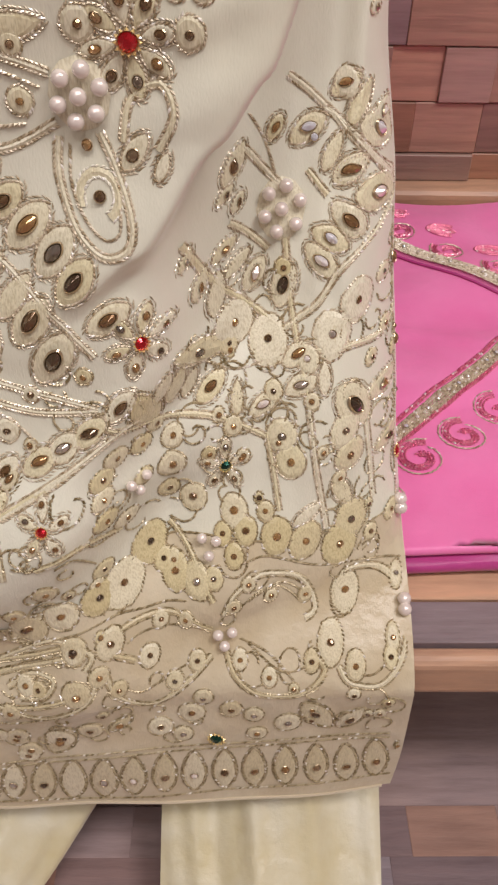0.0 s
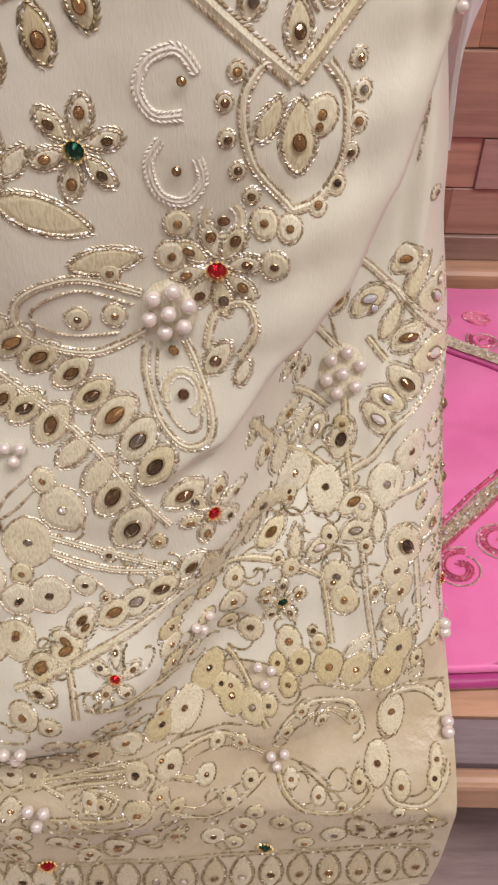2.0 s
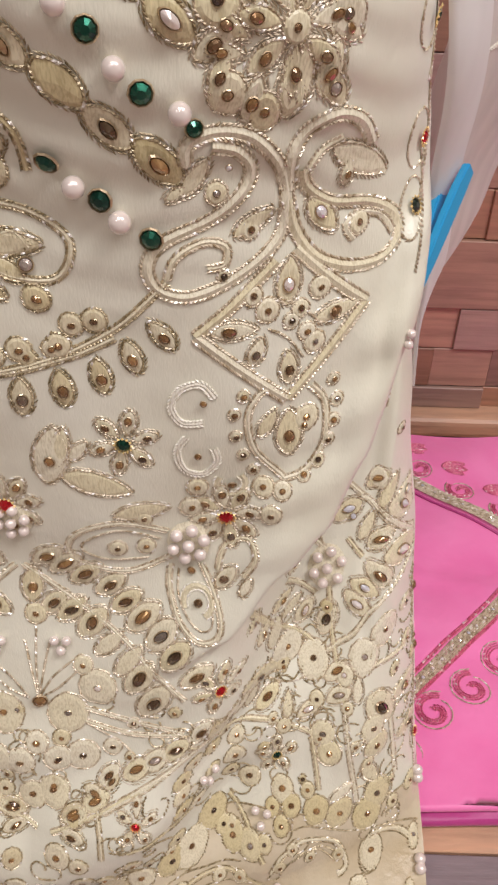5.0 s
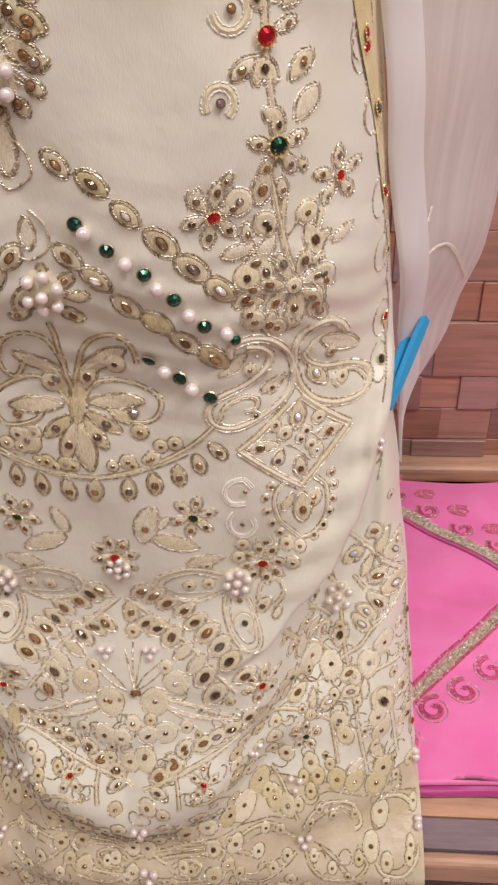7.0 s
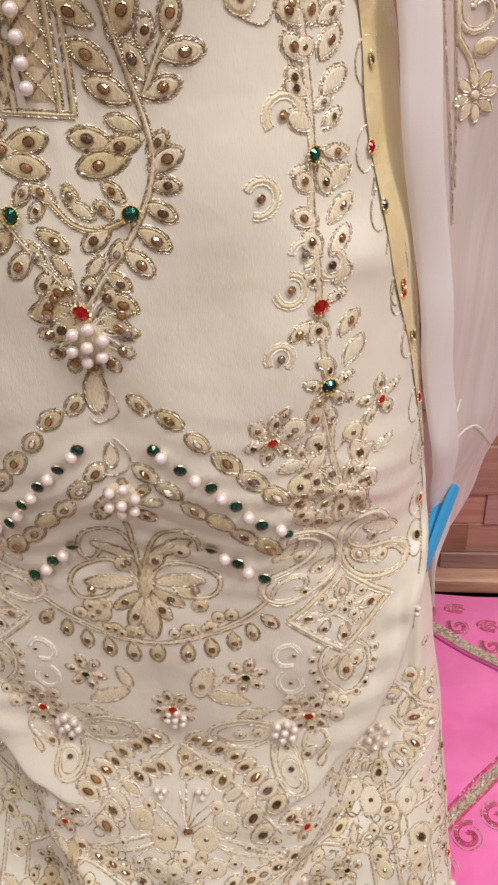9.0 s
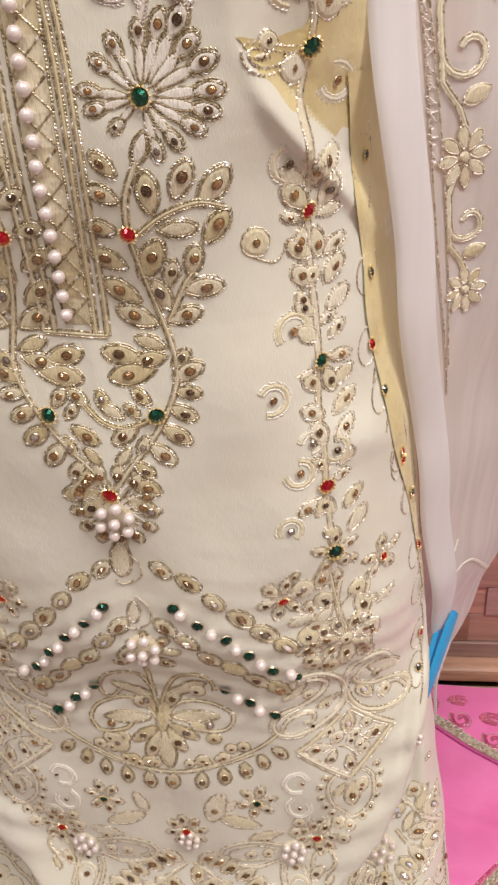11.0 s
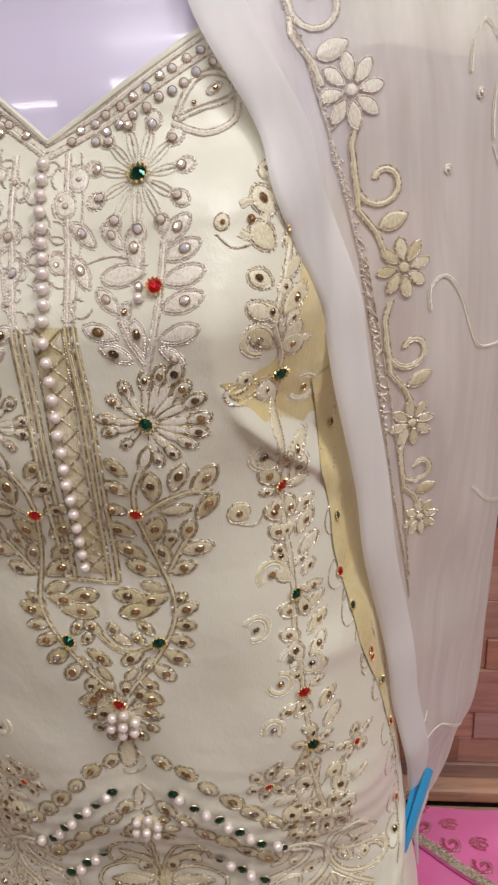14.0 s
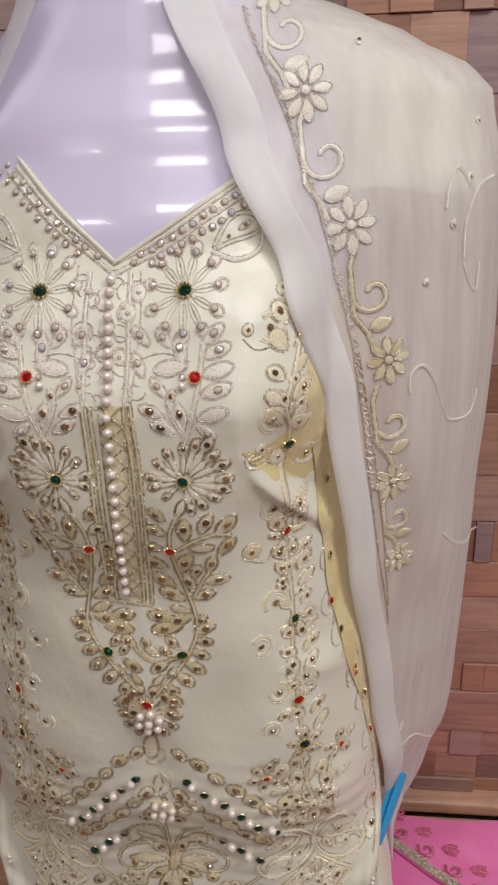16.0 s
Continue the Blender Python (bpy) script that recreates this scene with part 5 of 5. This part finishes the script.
disc(-.0413, .8504, .0083)
petal(-.0135, .8305, -.0244, .8330, "g")
disc(-.0514, .8179, .0079)
petal(-.0380, .8255, -.0320, .8281, "n")
petal(-.0214, .8145, -.0260, .8270, "g")
rope(-.0296, .8287, -.0292, .8044, -.0263, .7818, -.0258, .7633)
gem(-.0258, .7633, .0043, "R")
disc(-.0325, .7897, .0064)
disc(-.0200, .7824, .0066)
disc(-.0390, .7737, .0078)
petal(-.0135, .7681, -.0216, .7651, "g")
petal(-.0395, .7487, -.0298, .7555, "g")
petal(-.0299, .7457, -.0265, .7561, "n")
disc(-.0445, .7395, .0068)
rope(-.0255, .7595, -.0234, .7389, -.0212, .7226)
gem(-.0212, .7195, .0046, "G")

section("side_edging", False)
edging(.0177, .7510, "R")
edging(.0258, .7209, "G")
edging(.0322, .6778, "R")
edging(.0350, .6473, "K")
edging(.0370, .6061, "R")
edging(.0363, .5825, "K")
edging(.0427, .5173, "R")
edging(.0434, .4864, "K")
edging(-.0070, .9206, "K")
edging(-.0040, .8664, "K")
edging(-.0027, .8294, "R")
edging(.0051, .8006, "K")
edging(.0171, .7567, "R")
edging(.0250, .7222, "K")
edging(.0780, .3504, "B")
edging(.0811, .3148, "B")
edging(.0840, .2645, "R")
edge_pearl(.0874, .2435)
edge_pearl(.0875, .2397)
edge_pearl(.0884, .2109)
edge_pearl(.0880, .2086)
section("vine_leaf_trail", True)
vine_leaves(-.028, 1.062, -.031, .985, 5)
vine_leaves(-.032, .928, -.031, .905, 2)
vine_leaves(-.030, .895, -.026, .840, 4)
vine_leaves(-.026, .828, -.021, .770, 4)
vine_leaves(-.020, .758, -.014, .725, 2)
section("placket_filling", False)
rope(-.1545, 1.0834, -.1554, 1.0458, -.1552, 1.0074)
rope(-.1284, 1.0832, -.1276, 1.0458, -.1287, 1.0077)
cord(-.1620, 1.0867, -.1634, 1.0588, -.1603, 1.0298, -.1563, 1.0074)
cord(-.1220, 1.0831, -.1200, 1.0586, -.1229, 1.0299, -.1252, 1.0077)
filling(-.158, -.122, 1.01, 1.08, 40)
section("border_seam", True)
cord(*[v for k in range(16) for v in (-.127 + .0142 * k, border_height(-.127 + .0142 * k))])
section("skirt_filling", False)
filling(-.02, .08, .285, .36, 60)
filling(-.20, -.03, .29, .36, 45)
section("hem_filling", True)
filling(-.125, .08, .150, .290, 95)

finish()

# ---------------------------------------------------------------- trousers
trousers = tagged(new("trousers"), "pale yellow silk trousers hanging under the dress hem", "trousers")


def leg_point(x0, x1, s0, s1):
    def place(i, j):
        z = .004 + .13 * i
        low = 1 - i
        a, b = x0 + s0 * low, x1 + s1 * low
        x = a + (b - a) * j
        y = .222 + .009 * math.sin(j * 10 + x0 * 40 + 2 * low) * (.3 + low) + .004 * math.sin(j * 23 + i * 4) + .0016 * math.sin(j * 47 + i * 9) + .02 * (2 * j - 1) ** 4
        y = max(y, front(x, max(z, .08)) + .012) - .10 * ease((.085 - z) / .085)
        return Vector((x, y, z))
    return place


for lx0, lx1, ls0, ls1 in ((-.043, .095, .002, -.010), (-.26, .027, -.02, -.166)):
    smooth(part("leg", sheet(40, 60, leg_point(lx0, lx1, ls0, ls1)), TROUSER, trousers))

# ---------------------------------------------------------------- shawl
shawl_thing = tagged(new("shawl"), "sheer white organza shawl with embroidered border over the shoulder", "shawl")


def shawl_point(i, j):
    z = .455 + .805 * i
    a, b = knots(z, INNER), knots(z, OUTER)
    if j < .7:
        s = math.sin(j / .7 * math.pi / 2)
        x = a + (b - a) * s
        return Vector((x, shawl(x, z), z))
    w = (j - .7) / .3 * 1.4
    return Vector((b - (b - a) * .5 * (1 - math.cos(w)), shawl(b, z) + .10 * math.sin(w), z + .0))


smooth(part("sheer_cloth", sheet(130, 70, shawl_point), SHEER, shawl_thing, "sheer white organza"))
BAND_WIDE = [(.455, .004), (.52, .016), (.65, .020), (.85, .021), (1.0, .022), (1.26, .030)]


def band_point(i, j):
    z = .455 + .805 * i
    a, w = knots(z, INNER), knots(z, BAND_WIDE)
    x = a - .002 + w * j
    return Vector((x, shawl(max(x, a), z) - .003 - .003 * math.sin(math.pi * j), z))


smooth(part("folded_edge", sheet(120, 10, band_point), BAND, shawl_thing, "folded white organza edge"))


def other_side(i, j):
    z = 1.02 + .24 * i
    x = 2 * XC - .028 - knots(z, INNER) - .03 * j - .01 * (1 - i)
    return Vector((x, .285 + .04 * j + .03 * i, z))


smooth(part("folded_edge", sheet(40, 8, other_side), BAND, shawl_thing, "folded white organza edge"))


def shawl_flower(x, z, r):
    m = OPEN[0]
    for k in range(8):
        w = 2 * math.pi * (k + .2) / 8
        line = leaf_line(x + math.cos(w) * r, z + math.sin(w) * r * 1.12, x + math.cos(w) * r * .25, z + math.sin(w) * r * .28, .27)
        m.pad(line, .0006)
        m.chain(line + line[:1], .0017, .0008)
    m.pad([(x + r * .2 * math.cos(k * .7), z + r * .2 * math.sin(k * .7)) for k in range(9)], .0016)


def shawl_scroll(x, z, r, way):
    """A stem that rolls up into a curl, with a leaf at its side."""
    m = OPEN[0]
    curl = [(x - way * r * .9, z + r * 2.3), (x - way * r * 1.15, z + r * 1.4), (x - way * r * 1.05, z + r * .5)]
    curl += [(x + way * r * (1 - k * .05) * math.cos(3.2 + k * .42), z + r * (1 - k * .05) * math.sin(3.2 + k * .42)) for k in range(15)]
    m.strip(curl, .0013, .0007)
    for off in (-.0015, .0015):
        m.chain(curl, .0018, .0006, .5, off)
    tail = [(x - way * r * 1.0, z + r * .2), (x - way * r * .9, z - r * 1.0), (x - way * r * .2, z - r * 1.9), (x + way * r * .1, z - r * 2.6)]
    m.strip(tail, .0012, .0008)
    for off in (-.0014, .0014):
        m.chain(tail, .0018, .0006, .5, off)
    leaf = leaf_line(x - way * r * .1, z - r * 1.7, x + way * r * 1.0, z - r * 1.25, .3)
    m.pad(leaf)
    m.chain(leaf + leaf[:1], .0017, .0006)


for px, pz, pr in ((-.022, 1.185, .017), (.008, 1.103, .017), (.036, 1.012, .015), (.043, .917, .014), (.051, .845, .012), (-.045, 1.248, .014)):
    OPEN.append(Motif("embroidered_flower", shawl_thing, on_shawl, (SILVER, PAD_WHITE) if pz > 1.06 else (ZARI, PAD_GOLD)))
    shawl_flower(px, pz, pr)
    finish()
for px, pz, pr, pw in ((-.008, 1.145, .015, 1), (.024, 1.058, .014, 1), (.041, .965, .013, 1), (.049, .883, .011, 1), (-.034, 1.222, .014, 1)):
    OPEN.append(Motif("embroidered_scroll", shawl_thing, on_shawl, (SILVER, PAD_WHITE) if pz > 1.1 else (ZARI, PAD_GOLD)))
    shawl_scroll(px, pz, pr, pw)
    finish()
OPEN.append(Motif("embroidered_stem", shawl_thing, on_shawl, (SILVER, PAD_WHITE)))
cord(-.062, 1.235, -.030, 1.160, -.004, 1.085, .012, 1.02)
for k in range(110):
    z = 1.235 - .32 * (k + random.random()) / 110
    x = knots(z, [(.81, .042), (.88, .031), (.95, .022), (1.02, .012), (1.085, -.004), (1.16, -.030), (1.235, -.062)])
    s = random.uniform(.0008, .0045)
    cord(x - s * .2, z + .002, x + s * .4, z, x + s, z - random.uniform(-.002, .005))
finish()
OPEN.append(Motif("embroidered_stem", shawl_thing, on_shawl, (ZARI, PAD)))
cord(.012, 1.02, .022, .95, .031, .88, .042, .81, .046, .78)
cord(.015, 1.02, .027, .95, .037, .88, .045, .80)
finish()
for curl in (
    (.0739, 1.1087, .0755, 1.1234, .0827, 1.1350, .0929, 1.1221),
    (.0891, 1.0734, .0895, 1.0985, .0992, 1.1209, .1129, 1.1268),
    (.0900, 1.0701, .1001, 1.0490, .1020, 1.0686),
    (.0527, .9844, .0521, .9976, .0615, 1.0029, .0713, .9908, .0814, .9627, .0878, .9534, .1035, .9541, .1083, .9705),
    (.0877, .8560, .1171, .8180, .1294, .8209),
    (.0615, .6278, .0723, .6307, .0842, .6241, .1026, .5883),
    (.0644, .6589, .0624, .6503),
):
    OPEN.append(Motif("white_curl", shawl_thing, on_shawl, (WHITE, PAD_WHITE)))
    for off in (-.0006, .0006):
        OPEN[0].chain(smooth_line(curl), .0018, .0006, .5, off)
    finish()

for dx, dz, dk in ((.098, 1.165, "C"), (.092, 1.128, "R"), (.080, 1.098, "C"), (.062, 1.060, "C"), (.012, 1.215, "B")):
    OPEN.append(Motif("sequin_dot", shawl_thing, on_shawl, (WHITE, PAD_WHITE)))
    disc(dx, dz, .0022, "C" if dk == "R" else dk)
    finish()

# ---------------------------------------------------------------- clothes peg
peg = tagged(new("clothes_peg"), "light blue plastic clothes peg clipped to the shawl", "clothes peg")
peg.matrix_basis = Matrix.Translation((.0560, .3500, .5570)) @ Vector((.023, .049, .039)).to_track_quat("Z", "Y").to_matrix().to_4x4() @ pose(0, 0, 0, 0, 0, 75)


def jaw(side):
    bm = bmesh.new()
    prof = [(-.034, .0015, .0030), (-.012, .0026, .0040), (.004, .0030, .0046), (.022, .0038, .0046), (.034, .0046, .0034)]
    rings = []
    for z, off, half in prof:
        rings.append([bm.verts.new((sx * half, side * off + sy * .0019, z)) for sx, sy in ((-1, -1), (1, -1), (1, 1), (-1, 1))])
    for p, q in zip(rings, rings[1:]):
        for k in range(4):
            bm.faces.new((p[k], p[(k + 1) % 4], q[(k + 1) % 4], q[k]))
    bm.faces.new(rings[0][::-1])
    bm.faces.new(rings[-1])
    bmesh.ops.recalc_face_normals(bm, faces=bm.faces[:])
    bmesh.ops.bevel(bm, geom=bm.edges[:], offset=.0006, segments=2, affect="EDGES")
    return bm


for pside in (-1, 1):
    part("jaw", jaw(pside), BLUE, peg)
part("spring", tube([(-.0035 + .007 * k / 20, -.0075 - .0062 * math.cos(k * .35), .002 + .009 * math.sin(k * .35)) for k in range(21)], .0006, 6), STEEL, peg, "thin steel wire spring")

# ---------------------------------------------------------------- folded pink suit on the step
suit = tagged(new("folded_suit"), "folded bright pink silk suit with gold embroidered borders", "clothes")


def fold_point(low, high, y0, y1, x0, x1, lift):
    def place(i, j):
        x = x0 + (x1 - x0) * j
        t = i * 4 - 1
        y = y0 + (y1 - y0) * min(1, max(0, (t + .0) / 2 if t < 2 else 1))
        if t < 0:
            w = -t * math.pi
            return Vector((x, y0 - (high - low) * .5 * math.sin(w) - .002 * math.sin(x * 30), (low + high) / 2 + lift + (high - low) / 2 * math.cos(w)))
        if t > 2:
            y = y1
            return Vector((x, y1 + .002, pile(x, y1) + lift - (pile(x, y1) + lift - .197) * (t - 2)))
        return Vector((x, y, high + lift + (pile(x, y) - .2125) * min(1, (y - y0) * 12)))
    return place


smooth(part("upper_layer", sheet(120, 60, fold_point(.2065, .2125, .272, .652, .02, .52, 0)), PINK, suit, "bright pink silk"))
# the under layer's shade is painted by the dark copy of the silk
smooth(part("lower_layer", sheet(24, 40, fold_point(.1975, .2055, .268, .60, .0, .53, -.0002)), PINK_SHADED, suit, "under layer of pink silk, shade put into its colour"))


def flap_point(i, j):
    x = .02 + .50 * j
    y = flap_edge(x) + (.648 - flap_edge(x)) * i
    return Vector((x, y, pile(x, y) + .0042 * ease(i * 25)))


smooth(part("neck_flap", sheet(60, 60, flap_point), PINK, suit, "pink silk neck flap"))
# dark tube that paints the shaded line along the flap
part("flap_edge", tube([(x, flap_edge(x), pile(x, flap_edge(x)) + .0012) for x in [.03 + .0125 * k for k in range(40)]], .0012, 6), PINK_SHADED, suit)


def pink_motif(name, mats=(ZARI, PAD)):
    OPEN.append(Motif(name, suit, on_pile, mats))
    return OPEN[0]


m = pink_motif("gold_border", (ZARI, ROSE))
for off in (.003, .005, .007, .009, .011, .013, .015, .017):
    m.chain([(x, flap_edge(x) + off) for x in [.03 + .02 * k for k in range(24)]], .0024, .0011)
for k in range(40):
    bx = .06 + .0105 * k
    m.stone(bx, flap_edge(bx) + .010, .0016, "bronze_stone", ROUND_GEM["C"], k, 1, .0014)
finish()


def curve_band(x):
    return .351 + (x - .091) * 1.0 + 1.2 * max(0, x - .2) ** 2


m = pink_motif("gold_border", (ZARI, ROSE))
for off in (-.006, -.004, -.002, .0, .002, .004, .006):
    m.chain([(x, curve_band(x) + off) for x in [.04 + .01 * k for k in range(34)]], .0024, .0011)
finish()
m = pink_motif("sequin_edge", (ROSE, ROSE))
for off in (-.0095, -.0075, .0095, .0115):
    OPEN[0].chain([(x, curve_band(x) + off) for x in [.04 + .01 * k for k in range(34)]], .0026, .0013)
finish()
m = pink_motif("gold_sequins")
for k in range(34):
    bx = .05 + .008 * k
    m.stone(bx, curve_band(bx), .0017, "clear_stone", ROUND_GEM["C"], k, 1, .0014)
finish()


def pink_swirl(x, y, r, turn):
    m = pink_motif("sequin_swirl", (ROSE, ROSE))
    curl = [(x + r * (1 - .045 * k) * math.cos(turn + k * .38), y + r * (1 - .045 * k) * math.sin(turn + k * .38)) for k in range(20)]
    for off in (-.0018, 0, .0018):
        m.chain(curl, .0022, .0010, .3, off)
    finish()
    m = pink_motif("gold_outline")
    m.chain([(x + r * (1.25 - .03 * k) * math.cos(turn + k * .38), y + r * (1.25 - .03 * k) * math.sin(turn + k * .38)) for k in range(17)], .0022, .0007)
    finish()


for sx, sy, sr, st in ((.110, .338, .014, 1.2), (.140, .358, .014, 1.5), (.168, .384, .014, 1.6), (.197, .411, .014, 1.6), (.085, .308, .014, 1.2)):
    pink_swirl(sx, sy, sr, st)
for k in range(7):
    sx = .100 + .034 * k
    pink_swirl(sx, flap_edge(sx) + .034, .012, 2.4)
    m = pink_motif("sequin_leaf", (ROSE, ROSE))
    y0 = flap_edge(sx) + .066
    for w in (-.9, -.2, .5):
        line = leaf_line(sx - .012, y0, sx + .012 * math.cos(w), y0 + .012 * math.sin(w), .22)
        m.chain(line + line[:1], .0022, .0010)
        m.chain(line, .0022, .0009, .5, -.0016)
    finish()

# ---------------------------------------------------------------- wood pieces
rnd = random.Random(11)
PIECES = {}


def piece(parent, name, x0, x1, y0, y1, z0, z1, mat, bevel=.0007):
    key = (name, round(x1 - x0, 3), round(y1 - y0, 3), round(z1 - z0, 3))
    if key not in PIECES:
        bm = block((0, 0, 0), key[1:], bevel)
        me = bpy.data.meshes.new(name)
        bm.to_mesh(me)
        bm.free()
        me.materials.append(mat)
        PIECES[key] = me
    ob = new(name, PIECES[key])
    ob.parent = parent
    ob.matrix_basis = pose(x0, y0, z0)


ROW_TOPS = (.247, .292, .338, .408, .455, .512, .565, .619, .679, .745, .829, .889, .94, 1.01, 1.06, 1.13, 1.19, 1.27, 1.33, 1.42)
low = .222
for top in ROW_TOPS:
    x = -.62 + rnd.uniform(0, .08)
    while x < .62:
        w = rnd.choice((.045, .06, .06, .09, .115, .15))
        depth = rnd.choice((.0, .001, .002, .003, .005))
        if w < .1 and rnd.random() < .3:
            piece(wall_north, "wood_block", x + .0002, x + w / 2 - .0002, .712 - depth, .7215, low + .0003, top - .0003, WALL_WOOD)
            piece(wall_north, "wood_block", x + w / 2 + .0002, x + w - .0002, .709 - depth, .7215, low + .0003, top - .0003, WALL_WOOD)
        else:
            piece(wall_north, "wood_block", x + .0002, x + w - .0002, .712 - depth, .7215, low + .0003, top - .0003, WALL_WOOD)
        x += w
    low = top

# planks of the step
for y0, y1, mat in ((.2245, .2500, PLANK_GREY), (.2510, .3200, PLANK), (.3210, .4200, PLANK), (.4210, .5200, PLANK_GREY), (.5210, .6830, PLANK)):
    x = -1.2 + rnd.uniform(0, .2)
    while x < 1.0:
        w = rnd.uniform(.4, .7)
        piece(platform, "plank", x, round(x + w, 2) - .001, y0, y1, .177, .1945, mat, .0008)
        x = round(x + w, 2)

# floor tiles of the laminate pattern
floor_ob = bpy.data.objects["floor"]
y = -.30
while y < .225:
    d = rnd.choice((.032, .04, .048))
    if y + d > .235:
        d = .235 - y
    x = -.45 + rnd.uniform(0, .1)
    while x < .55:
        w = rnd.choice((.03, .045, .06, .09))
        piece(floor_ob, "laminate_strip", x + .0002, x + w - .0002, y + .0002, y + d - .0002, -.0045, .0, FLOOR_WOOD, .0003)
        x += w
    y += d
